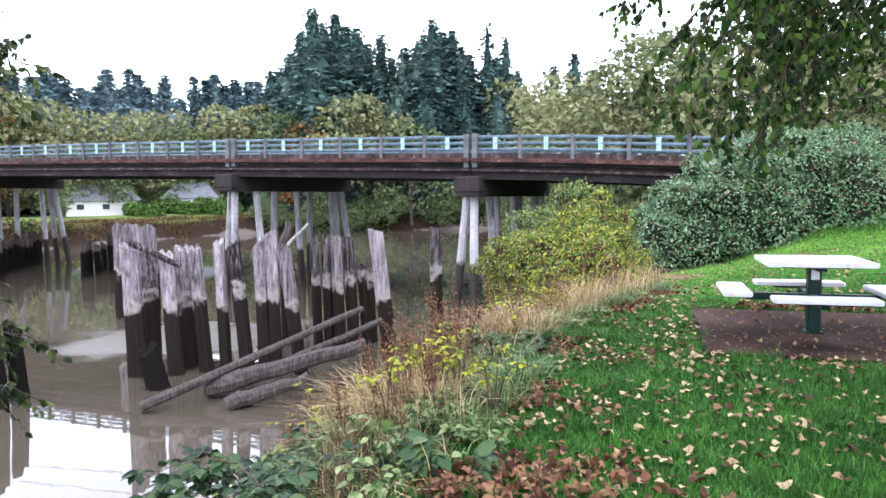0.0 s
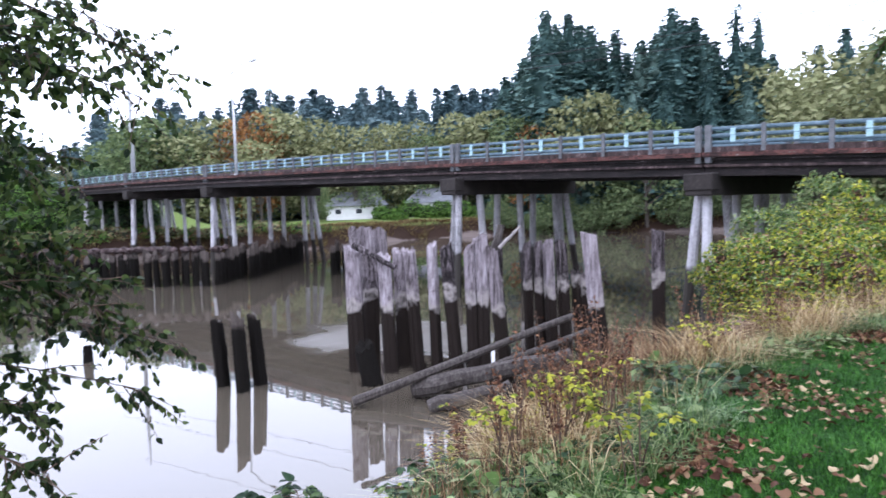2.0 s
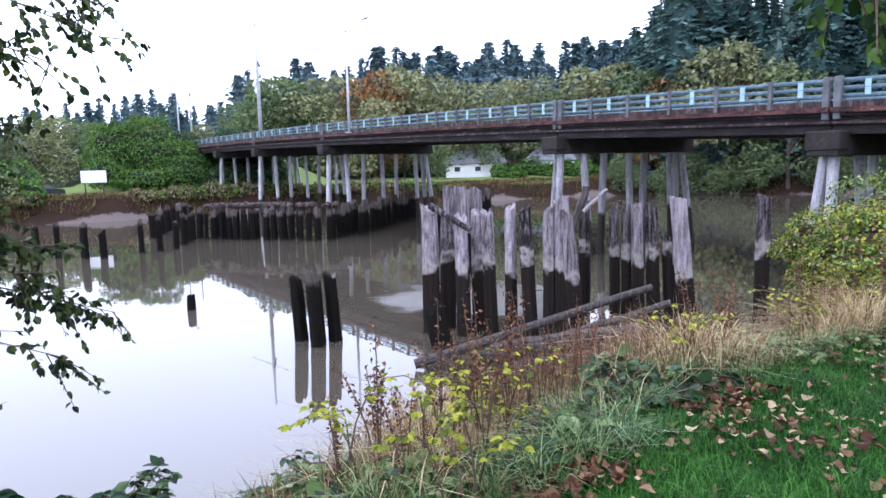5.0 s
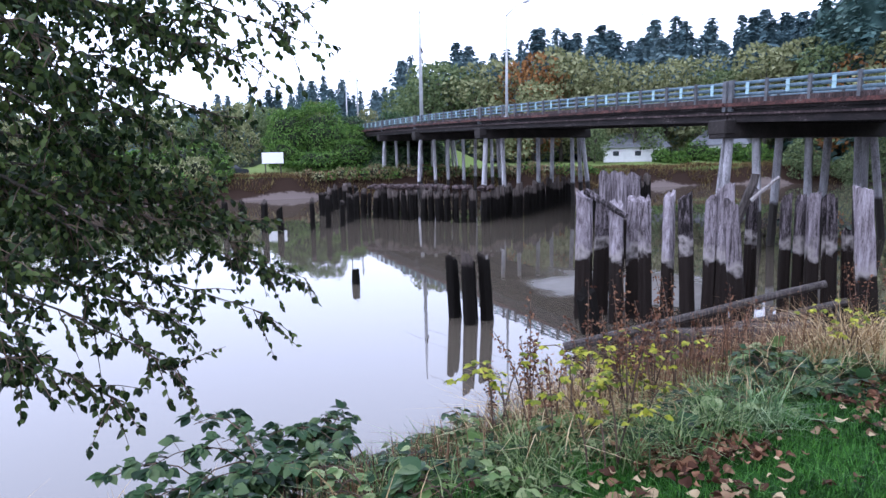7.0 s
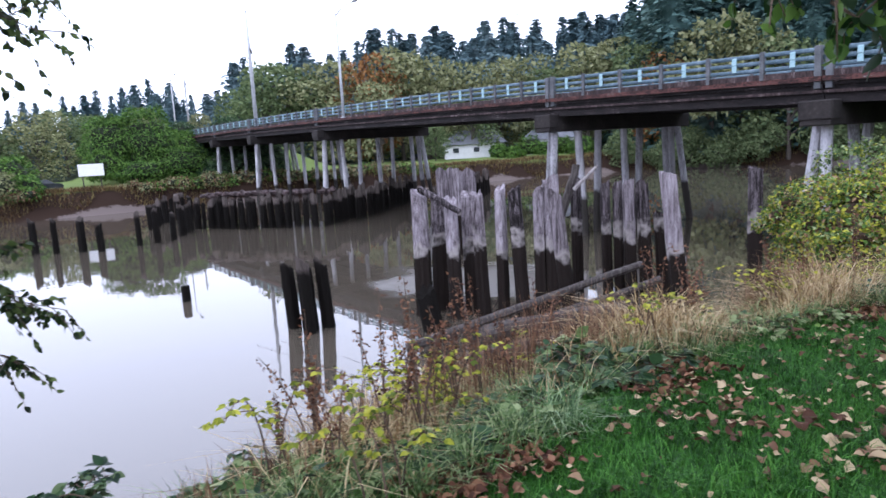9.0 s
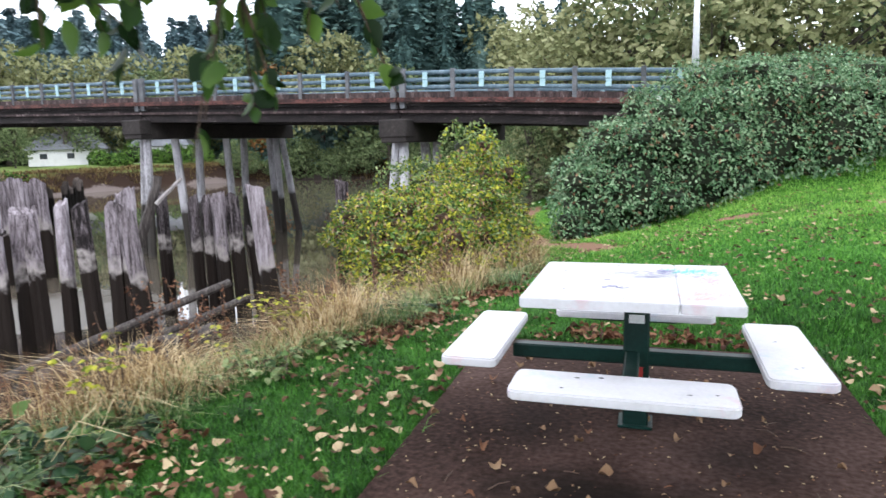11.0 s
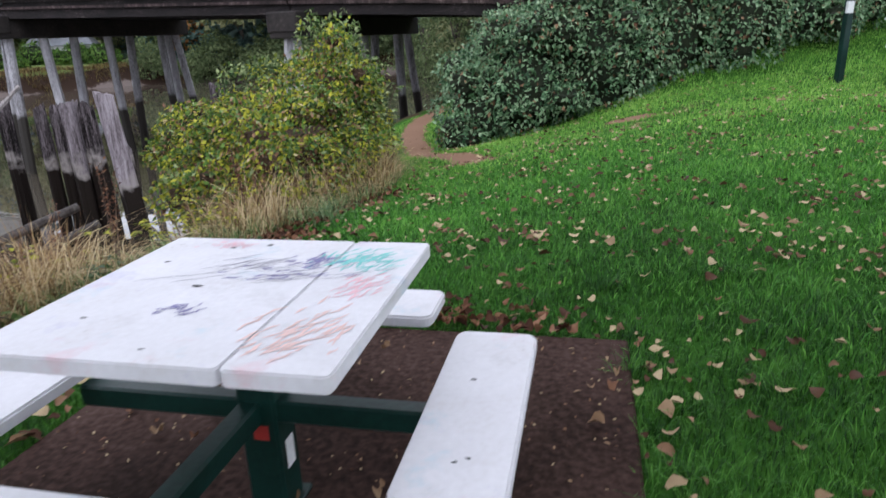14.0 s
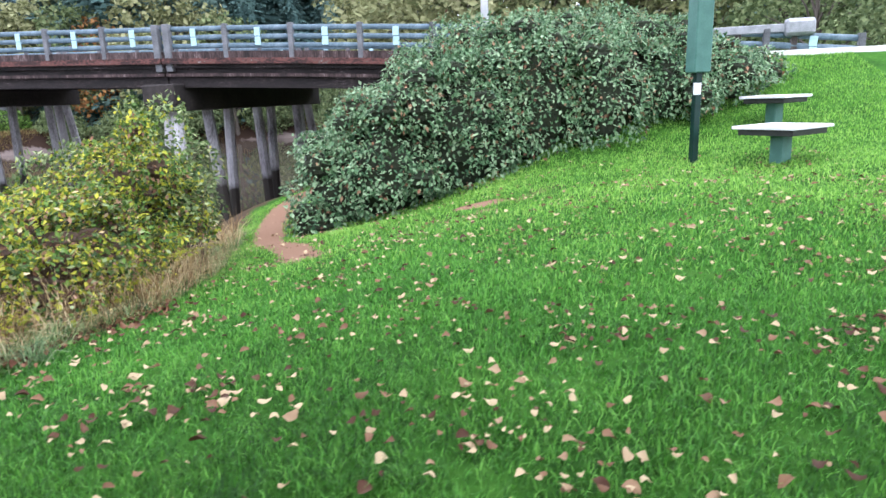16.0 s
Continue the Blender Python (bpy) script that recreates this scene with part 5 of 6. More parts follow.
P = np.stack([rngt.uniform(-100, 10, 600000), rngt.uniform(-5, 122, 600000)], 1)
sh = from_far_shore(P[:, 0], P[:, 1]) + 0.8 * np.sin(P[:, 1] * 0.9)
P = P[(sh > 5.6) & (sh < 12) & (rngt.random(len(P)) < np.interp(sh, [5.6, 8, 12], [0.7, 1.0, 0.25]))]
P = np.column_stack([P, ground_z(P[:, 0], P[:, 1])])
V, F = blades(P, rngt.uniform(0.3, 0.8, len(P)), 0.07, rngt.uniform(0.3, 1.2, len(P)), rngt)
tagged(new("shore_weeds", mesh_from("shore_weeds", V, F, M["shore_weed"])), "rusty brown weeds hanging over the far earth bank", "weeds", kind="stuff")


def parked_car(x, y, rz, mat, label):
    ob = empty("parked_car", (x, y, gz(x, y)), label, "car", "parked cars by the sign", rz=rz)
    prof = [(-2.2, 0.35), (-2.25, 0.75), (-2.1, 0.95), (-1.5, 1.02), (-0.9, 1.45), (0.6, 1.48), (1.25, 1.0), (2.05, 0.88), (2.25, 0.65), (2.2, 0.35)]
    V = [(a, w * (0.86 if z < 1.2 else 0.68), z) for w in (-1, 1) for a, z in prof]
    n = len(prof)
    F = [tuple(range(n))[::-1], tuple(range(n, 2 * n))] + [(k, (k + 1) % n, n + (k + 1) % n, n + k) for k in range(n)]
    part("body", mesh_from("body", V, F, M[mat]), ob)
    for w in (-1, 1):
        g = [(-1.35, w * 0.84, 1.05), (1.1, w * 0.84, 1.05), (0.55, w * 0.73, 1.38), (-0.85, w * 0.73, 1.38)]
        part("side_window", mesh_from("side_window", g, [(0, 1, 2, 3)], M["glass"]), ob)
        for a in (-1.35, 1.4):
            V, F = tube([(a, w * 0.66, 0.33), (a, w * 0.88, 0.33)], [0.33, 0.33], 14)
            part("wheel", mesh_from("wheel", V, F, M["black"]), ob)
    part("windscreen", mesh_from("windscreen", [(1.22, -0.7, 1.05), (1.22, 0.7, 1.05), (0.68, 0.6, 1.46), (0.68, -0.6, 1.46)], [(0, 1, 2, 3)], M["glass"]), ob)


for x, y, rz, mt, lb in ((-92.5, 21.4, 78, "glass", "dark car parked on the far bank"), (-93.5, 16.2, 84, "pole", "silver-grey car parked on the far bank"), (-92.0, 11.0, 80, "black", "black car parked on the far bank")):
    parked_car(x, y, rz, mt, lb)

# bramble mound beside the foot path
BR = []
for k in range(19):
    f = k / 18
    x = 0.35 + 8.6 * f
    y = 21.9 + 4.3 * f ** 1.15 + 0.3 * math.sin(k * 2.1)
    zg = gz(x, y)
    top = float(np.interp(f, [0, 0.1, 0.25, 0.45, 0.7, 0.88, 1], [0.9, 1.75, 2.45, 2.9, 2.95, 2.45, 2.2])) + 0.15 * math.sin(k * 2.7)
    hh = max(0.7, top - zg)
    BR.append((x, y, zg + hh * 0.3, 1.1, 1.35 + 0.25 * math.sin(k * 1.3), hh * 0.72))
    BR.append((x + 0.1, y + 1.7, zg + hh * 0.55, 1.3, 1.6, hh * 0.68))
rb = np.random.default_rng(29)
for k in range(150):
    b = BR[int(rb.integers(0, 38))]
    d = unit(rb.normal(size=3) * np.array([1, 1, 0.6]) + np.array([0, -0.4, 0.5]))
    r = rb.uniform(0.22, 0.6)
    BR.append((b[0] + d[0] * b[3], b[1] + d[1] * b[4], b[2] + d[2] * b[5], r, r, r * 0.8))
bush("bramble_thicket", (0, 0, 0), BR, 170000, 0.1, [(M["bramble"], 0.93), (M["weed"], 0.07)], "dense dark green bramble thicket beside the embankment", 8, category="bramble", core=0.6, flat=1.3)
# yellowing bushes on the bank edge
YB = [(-1.0, 15.6, 0.1, 1.0, 1.1, 0.75), (-2.0, 16.0, 0.0, 1.2, 1.2, 0.85), (-1.4, 17.2, 0.35, 1.0, 1.0, 1.0), (-2.9, 16.8, -0.4, 0.9, 0.9, 0.8), (-0.8, 14.6, -0.1, 0.8, 0.8, 0.5), (-1.6, 14.7, -0.35, 0.7, 0.7, 0.5)]
for k in range(22):
    b = YB[int(rb.integers(0, 6))]
    d = unit(rb.normal(size=3) * np.array([1, 1, 0.7]) + np.array([0, -0.3, 0.6]))
    r = rb.uniform(0.18, 0.42)
    YB.append((b[0] + d[0] * b[3] * 1.05, b[1] + d[1] * b[4] * 1.05, b[2] + d[2] * b[5] * 1.1, r, r, r * 0.9))
bush("yellowing_bush", (0, 0, 0), YB, 38000, 0.068, [(M["yellow"], 0.36), (M["sedge"], 0.22), (M["far_bush"], 0.26), (M["straw"], 0.03), (M["weed"], 0.13)], "yellow-green autumn bramble bush on the bank edge", 9, M["dry_stem"], core=0.4)
YG = [(-1.9, 19.0, 0.6, 0.9, 0.9, 1.2), (-2.7, 18.2, 0.2, 1.0, 0.9, 1.1), (-1.3, 18.2, 0.3, 0.7, 0.7, 0.8)]
bush("bank_shrub", (0, 0, 0), YG, 5500, 0.085, [(M["sedge"], 0.6), (M["far_leaf"], 0.25), (M["yellow"], 0.15)], "grey-green tangled shrub beside the path", 10, core=0.4)

# ---- lawn, leaves and weeds ----
rngg = np.random.default_rng(17)


def scatter(n, x0, x1, y0, y1, keep):
    P = np.stack([rngg.uniform(x0, x1, n), rngg.uniform(y0, y1, n)], 1)
    P = P[keep(P[:, 0], P[:, 1])]
    return np.column_stack([P, ground_z(P[:, 0], P[:, 1])])


def off_slab(x, y):
    return (np.abs(x - 1.64) > 1.13) | (np.abs(y - 9.375) > 1.27)


def on_lawn(x, y):
    return (x > lawn_edge(y) - rngg.uniform(0, 0.5, len(x))) & off_slab(x, y) & (rngg.random(len(x)) > dirt_at(x, y) * 1.1)


# three turf tiers, lush to thin near the road; colour carries shade, then sun
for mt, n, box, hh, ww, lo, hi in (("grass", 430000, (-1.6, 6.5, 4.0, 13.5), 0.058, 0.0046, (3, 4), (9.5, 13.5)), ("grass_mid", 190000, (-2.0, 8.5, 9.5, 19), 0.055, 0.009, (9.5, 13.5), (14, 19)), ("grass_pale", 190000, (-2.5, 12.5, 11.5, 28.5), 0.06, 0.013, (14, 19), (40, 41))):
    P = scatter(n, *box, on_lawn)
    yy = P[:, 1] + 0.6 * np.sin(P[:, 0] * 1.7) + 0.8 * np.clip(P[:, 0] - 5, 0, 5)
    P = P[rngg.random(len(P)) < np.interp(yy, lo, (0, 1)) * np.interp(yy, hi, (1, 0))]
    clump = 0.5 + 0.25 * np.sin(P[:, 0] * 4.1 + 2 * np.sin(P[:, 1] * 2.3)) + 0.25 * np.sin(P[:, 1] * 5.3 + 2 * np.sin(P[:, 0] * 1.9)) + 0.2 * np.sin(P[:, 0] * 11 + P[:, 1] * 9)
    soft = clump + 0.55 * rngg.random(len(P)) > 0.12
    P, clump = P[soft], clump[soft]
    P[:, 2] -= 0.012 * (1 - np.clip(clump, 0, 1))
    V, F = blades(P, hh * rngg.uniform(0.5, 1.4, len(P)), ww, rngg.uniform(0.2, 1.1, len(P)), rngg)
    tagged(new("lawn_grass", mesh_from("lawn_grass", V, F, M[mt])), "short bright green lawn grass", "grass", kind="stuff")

P = scatter(21000, -1.4, 9, 3.8, 22, lambda x, y: (x > lawn_edge(y) - 0.3) & (np.sin(x * 3.3 + 2 * np.sin(y * 1.7)) + np.sin(y * 4.1 + x) + 1.3 * rngg.normal(size=len(x)) > 0.1) & off_slab(x, y) & (rngg.random(len(x)) < np.interp(y, [4, 9, 14, 22], [1, 1, 0.6, 0.12])))
P = np.concatenate([P, scatter(520, -0.9, 0.6, 5.0, 11.5, lambda x, y: (x > lawn_edge(y)) & off_slab(x, y) & (rngg.random(len(x)) < 0.75))])
P[:, 2] += 0.05
n = len(P)
V, F = lobed_leaves(P, 0.04 + 0.07 * rngg.random(n) ** 1.7, rngg)
tagged(new("fallen_leaves", mesh_from("fallen_leaves", V, F, M["leaf_litter"])), "scattered pale and brown fallen leaves on the lawn", "leaves", kind="stuff")
P = scatter(30000, -1.6, 3.4, 4, 14, lambda x, y: ((np.hypot((x - 1.65) / 0.95, (y - 10.74) / 0.36) < 1.1 * rngg.random(len(x)) ** 1.3) | ((np.abs(x - lawn_edge(y) - 0.1) < 0.42 * rngg.random(len(x))) & (np.sin(3.1 * y) + np.sin(1.7 * y + 1) > np.interp(y, [5.5, 7], [-0.8, 0.5])))) & off_slab(x, y))
P = np.concatenate([P, scatter(2600, -1.2, 1.4, 11.2, 15.2, lambda x, y: np.abs(x - lawn_edge(y) + 0.15) < 0.5 * rngg.random(len(x)))])
P = np.concatenate([P, scatter(650, -1.0, 0.2, 4.5, 5.9, lambda x, y: np.hypot((x + 0.45) / 0.55, (y - 5.1) / 0.5) < 0.4 + 0.7 * rngg.random(len(x)))])
P[:, 2] += 0.06
n = len(P)
V, F = lobed_leaves(P, rngg.uniform(0.045, 0.1, n), rngg, 0.5, 0.7)
tagged(new("leaf_drift", mesh_from("leaf_drift", V, F, M["brown_leaf"])), "drift of brown dead leaves along the lawn edge", "leaves", kind="stuff")
for k in range(110):
    x, y = 1.64 + R.uniform(-1.08, 1.08), 9.375 + R.uniform(-1.25, 1.2)
    t = R.uniform(0, 6.28)
    if k % 2:
        V, F = lobed_leaves(np.array([[0, 0, 0.012]]), R.uniform(0.04, 0.085), R, 0.7, 0.3)
    else:
        V, F = fine_leaves(np.array([[0, 0, 0.0]]), np.array([[math.cos(t), math.sin(t), 0.15]]), np.array([[R.normal() * 0.2, R.normal() * 0.2, 1]]), *((R.uniform(0.04, 0.085), R.uniform(0.025, 0.055)) if k % 2 else (R.uniform(0.015, 0.045), R.uniform(0.008, 0.02))), R.uniform(0.25, 0.8), R.uniform(-0.5, 0.6))
    ob = new("fallen_leaf", mesh_from("fallen_leaf", V, F, M["leaf_litter" if k % 3 else "brown_leaf"]))
    ob.matrix_world = pose(x, y, 0.008)
    tagged(ob, "dry curled leaf lying on the slab", "leaf", "leaves on the slab")

n = 620
P = np.column_stack([1.64 + rngg.uniform(-1.1, 1.1, n), 9.375 + rngg.uniform(-1.25, 1.25, n), np.full(n, 0.004)])
V, F = leaves(P, rand_unit(rngg, n) * np.array([1, 1, 0.15]), np.array([0, 0, 1]) + rand_unit(rngg, n) * 0.4, rngg.uniform(0.006, 0.026, n), rngg.uniform(0.004, 0.014, n), -0.4)
tagged(new("leaf_crumbs", mesh_from("leaf_crumbs", V, F, M["leaf_litter"])), "tiny crumbs of leaf and grit on the slab", "litter", kind="stuff")
for k in range(9):
    t, ln = R.uniform(0, 6.28), R.uniform(0.04, 0.12)
    d = Vector((math.cos(t), math.sin(t), 0))
    V, F = tube([-d * ln / 2, Vector((R.normal(), R.normal(), 0.6)) * 0.008, d * ln / 2], [0.0035, 0.003, 0.0015], 5)
    ob = new("fallen_twig", mesh_from("fallen_twig", V, F, M["twig"]))
    ob.matrix_world = pose(1.6 + R.uniform(-0.9, 0.8), 8.75 + R.uniform(-0.5, 0.7), 0.005)
    tagged(ob, "thin brown twig lying on the slab", "twig", "twigs on the slab")


def on_bank(lo, hi):
    return lambda x, y: ((lawn_edge(y) - x) > lo * rngg.random(len(x))) & ((lawn_edge(y) - x) < lo + (hi - lo) * rngg.random(len(x)) ** 0.7) & (ground_z(x, y) > -3.3)


P = scatter(230000, -7.5, 0.5, 3.0, 21, on_bank(0.4, 5.5))
tuft = 0.55 + 0.45 * np.sin(P[:, 0] * 2.7 + 1.3 * np.sin(P[:, 1] * 1.9)) * np.sin(P[:, 1] * 2.3 + P[:, 0])
P = P[(rngg.random(len(P)) < (1.9 * tuft - 0.45) * np.interp(P[:, 1], [4, 6.2, 8], [0.3, 0.75, 1.15]))]
P = P[(P[:, 1] > 6.8) | (lawn_edge(P[:, 1]) - P[:, 0] < 1.4)]
P = P[np.sin(P[:, 0] * 1.6 + 0.8 * P[:, 1]) + np.sin(P[:, 1] * 1.3 - P[:, 0]) + rngg.normal(size=len(P)) * 0.5 > -1.35]
V, F = blades(P, rngg.uniform(0.15, 0.7, len(P)) * (0.75 + 0.35 * np.sin(P[:, 1] * 2.1 + P[:, 0] * 3)) * np.interp(P[:, 1], [5.5, 8], [0.55, 1.0]), 0.0075, rngg.uniform(0.2, 1.9, len(P)), rngg)
tagged(new("dry_bank_grass", mesh_from("dry_bank_grass", V, F, M["straw"])), "tall dry straw-coloured grass on the bank", "grass", kind="stuff")
P = scatter(110000, -7.5, 0.5, 2.0, 21, on_bank(0.0, 4.5))
P = P[(rngg.random(len(P)) < np.interp(P[:, 1], [4, 8, 10, 13], [0.3, 0.45, 0.8, 0.55])) & ((P[:, 1] > 6.5) | (lawn_edge(P[:, 1]) - P[:, 0] < 1.6))]
V, F = blades(P, rngg.uniform(0.08, 0.36, len(P)) * np.interp(P[:, 1], [5, 9], [0.75, 1.0]), 0.008, rngg.uniform(0.5, 1.6, len(P)), rngg)
tagged(new("bank_grass", mesh_from("bank_grass", V, F, M["sedge"])), "long green grass along the bank edge", "grass", kind="stuff")


# ranker tufts in the lawn near the bank
C = scatter(700, -1.2, 3.6, 4.6, 11.5, lambda x, y: (x > lawn_edge(y) - 0.2) & off_slab(x, y) & (rngg.random(len(x)) < np.interp(x - lawn_edge(y), [0, 2, 4.5], [1, 0.5, 0.12])))
n = len(C) * 46
P = np.repeat(C, 46, axis=0) + rngg.normal(size=(n, 3)) * np.array([0.045, 0.045, 0])
V, F = blades(P, rngg.uniform(0.05, 0.13, n), 0.005, rngg.uniform(0.3, 1.4, n), rngg)
tagged(new("rank_grass", mesh_from("rank_grass", V, F, M["grass"])), "lush uneven tufts of green grass in the lawn", "grass", kind="stuff")

# silvery tussocks where the lawn meets the bank
rt = np.random.default_rng(53)
for k in range(56):
    y = rt.uniform(5.6, 15.5)
    x = float(lawn_edge(y)) - rt.uniform(-0.15, 1.5)
    n = int(rt.integers(90, 190))
    Q = np.column_stack([rt.normal(size=n) * 0.07, rt.normal(size=n) * 0.07, np.zeros(n) - 0.02])
    V, F = blades(Q, rt.uniform(0.14, 0.36, n) * rt.uniform(0.7, 1.1), 0.007, rt.uniform(0.3, 1.7, n), rt)
    ob = new("grass_tussock", mesh_from("grass_tussock", V, F, M["tussock" if k % 3 == 0 else "sedge"]))
    ob.matrix_world = pose(x, y, gz(x, y))
    tagged(ob, "arching tussock of silvery green grass at the lawn edge", "grass tuft", "tussocks along the bank")


# ---- overhanging trees ----
def curve3(a, b, c, n=8):
    A, B, C = Vector(a), Vector(b), Vector(c)
    return [A * (1 - u) ** 2 + B * 2 * u * (1 - u) + C * u * u for u in (k / (n - 1) for k in range(n))]


def sprays(rng, limbs, twigs, twig_len, leaf, per, droop):
    """Limbs as curves with side twigs and hanging leaves. Returns limb meshes' data, twig data, and leaf data."""
    wood, tw = [], Pile()
    P, D, N = [], [], []
    for pts, r0 in limbs:
        n = len(pts)
        wood.append(tube(pts, [r0 * (1 - 0.85 * k / (n - 1)) for k in range(n)], 7, 0.06, rng))
        for k in range(twigs):
            u = rng.uniform(0.28, 1.0)
            i = min(int(u * (n - 1)), n - 2)
            p = pts[i].lerp(pts[i + 1], u * (n - 1) - i)
            ax = (pts[i + 1] - pts[i]).normalized()
            d = (ax * rng.uniform(0.3, 1.0) + Vector(rng.normal(size=3)) * 0.6 + Vector((0, 0, -droop * rng.uniform(0, 1)))).normalized()
            ln = twig_len * rng.uniform(0.4, 1.2)
            q1, q2 = p + d * ln * 0.5 + Vector((0, 0, -droop * ln * 0.06)), p + d * ln + Vector((0, 0, -droop * ln * 0.25))
            tw.add(tube([p, q1, q2], [0.006, 0.004, 0.002], 4, caps=False))
            for m in range(per):
                f = rng.uniform(0.15, 1.05)
                b = p.lerp(q1, f * 2) if f < 0.5 else q1.lerp(q2, min(1, f * 2 - 1))
                P.append(b)
                D.append(Vector(rng.normal(size=3)) * 0.55 + d * 0.4 + Vector((0, 0, -0.75)))
                N.append(Vector(rng.normal(size=3)) + Vector((0, 0, 0.6)))
    return wood, tw, np.array(P), np.array(D), np.array(N)


def near_tree(name, label, trunk, limbs, seed, twigs, twig_len, leaf, per, droop, crown=(), mat="tree_leaf", leafage=16000, crown_leaf=1.0):
    rng = np.random.default_rng(seed)
    ob = empty(name, trunk[0], label, "tree")
    inv = ob.matrix_world.inverted()
    V, F = tube([inv @ Vector(p) for p in trunk], [0.17, 0.14, 0.1, 0.05][:len(trunk)], 12, 0.05, rng)
    part("trunk", mesh_from("trunk", V, F, M["bark"], True), ob)
    wood, tw, P, D, N = sprays(rng, limbs, twigs, twig_len, leaf, per, droop)
    for V, F in wood:
        part("limb", mesh_from("limb", [inv @ Vector(v) for v in V], F, M["bark"], True), ob)
    o = np.array(trunk[0])
    tw.V = [tuple(np.array(v) - o) for v in tw.V]
    part("twig", tw.mesh("twig", M["twig"]), ob, kind="stuff")
    if len(crown):
        cp, cd = shell_points(rng, leafage, crown, 0.2, -0.95)
        big = leaf * crown_leaf * rng.uniform(0.7, 1.3, len(cp))
        V, F = leaves(cp - np.array(trunk[0]), rand_unit(rng, len(cp)) + np.array([0, 0, -0.6]), rand_unit(rng, len(cp)) + np.array([0, 0, 0.6]), big, big * 0.7)
        part("crown", mesh_from("crown", V, F, M[mat]), ob, kind="stuff")
    L = leaf * rng.uniform(0.55, 1.3, len(P))
    V, F = fine_leaves(P - o, D, N, L, L * 0.68)
    part("foliage", mesh_from("foliage", V, F, M[mat]), ob, kind="stuff")
    return ob


rl = np.random.default_rng(77)
TIPS_L = [(-4.75, 5.85, 2.54), (-4.4, 5.37, 2.27), (-4.6, 5.7, 0.37), (-4.53, 5.27, 0.11), (-4.43, 4.62, 0.11), (-4.16, 4.48, -0.19), (-3.85, 4.02, -0.24), (-3.72, 3.56, 0.08), (-4.1, 3.92, 0.94), (-4.57, 4.55, 0.96), (-4.67, 5.1, 0.72),
          (-4.1, 3.88, 1.75), (-4.36, 4.4, 2.12), (-4.48, 4.85, 2.43), (-3.56, 3.54, 0.83), (-4.6, 4.28, 1.34), (-4.83, 5.0, 1.17), (-3.7, 3.46, 0.41), (-3.76, 3.86, 2.24), (-4.95, 5.33, 0.89), (-5.8, 6.2, 3.0), (-5.4, 5.2, 1.9), (-4.3, 3.9, 2.7), (-4.5, 4.3, 1.8)]
limbs_l = []
for k, tip in enumerate(TIPS_L):
    st = Vector((-5.6 + 0.3 * rl.normal(), 1.4 + 0.3 * rl.normal(), np.clip(tip[2] + 0.8, 1.0, 3.6)))
    md = st.lerp(Vector(tip), 0.55) + Vector((0.25 * rl.normal(), 0.2 * rl.normal(), 0.35 + 0.2 * rl.random()))
    limbs_l.append((curve3(st, md, tip), 0.018 + 0.012 * rl.random()))
for mid, tip in (((-5.0, 2.8, 2.9), (-4.4, 4.6, 1.7)), ((-5.2, 2.6, 3.2), (-4.7, 5.0, 2.6)), ((-5.0, 2.4, 2.2), (-4.2, 4.0, 1.0))):
    limbs_l.append((curve3((-5.62, 1.4, mid[2] - 0.5), mid, tip, 10), 0.05))
near_tree("overhanging_alder", "alder tree on the bank with drooping leafy branches", [(-5.7, 1.2, gz(-5.7, 1.2) - 0.2), (-5.7, 1.25, 0.5), (-5.6, 1.4, 2.2), (-5.4, 1.6, 4.2)], limbs_l, 5, 64, 0.38, 0.066, 12, 0.65,
          [(-5.6, 1.6, 3.2, 1.5, 1.4, 1.6), (-4.9, 3.5, 1.5, 0.6, 0.7, 1.0), (-5.0, 4.2, 1.0, 0.5, 0.7, 0.5),
           (-4.4, 3.7, 2.4, 0.5, 0.45, 0.5), (-4.5, 4.2, 1.9, 0.5, 0.5, 0.35), (-4.4, 3.6, 1.75, 0.4, 0.4, 0.4), (-4.5, 3.9, 1.25, 0.4, 0.5, 0.3), (-4.6, 4.6, 2.5, 0.5, 0.5, 0.3), (-4.6, 4.7, 1.45, 0.4, 0.4, 0.25), (-4.3, 3.4, 0.9, 0.35, 0.35, 0.3), (-4.4, 4.0, 2.9, 0.6, 0.6, 0.3)], "alder_dark", 15000, 1.0)
limbs_r = []
for k in range(30):
    tip = Vector((rl.uniform(-0.35, 2.3), rl.uniform(7.3, 8.9), 0))
    tip.z = 2.15 + 0.35 * abs(tip.x - 0.9) * rl.random() + rl.uniform(0, 1.1)
    st = tip + Vector((rl.uniform(0.6, 1.6), rl.uniform(-1.2, -0.2), rl.uniform(1.2, 1.8)))
    limbs_r.append((curve3(st, st.lerp(tip, 0.6) + Vector((0, 0, 0.35)), tip), 0.014))
for tip in ((0.45, 7.0, 1.85), (0.62, 7.15, 1.9), (0.78, 7.2, 1.86), (0.92, 7.3, 1.95), (0.28, 7.0, 2.0), (0.1, 7.1, 2.1), (1.1, 7.4, 2.05)):
    limbs_r.append((curve3((tip[0] + 0.8, tip[1] - 0.4, 3.3), (tip[0] + 0.3, tip[1] - 0.1, 2.9), tip), 0.011))
for tip in ((2.2, 7.6, 3.6), (3.0, 8.8, 3.9), (1.2, 6.4, 3.8), (2.6, 5.4, 4.2)):
    limbs_r.append((curve3((6.3, 4.6, 3.4), (4.6, 5.8, 5.0), tip, 10), 0.07))
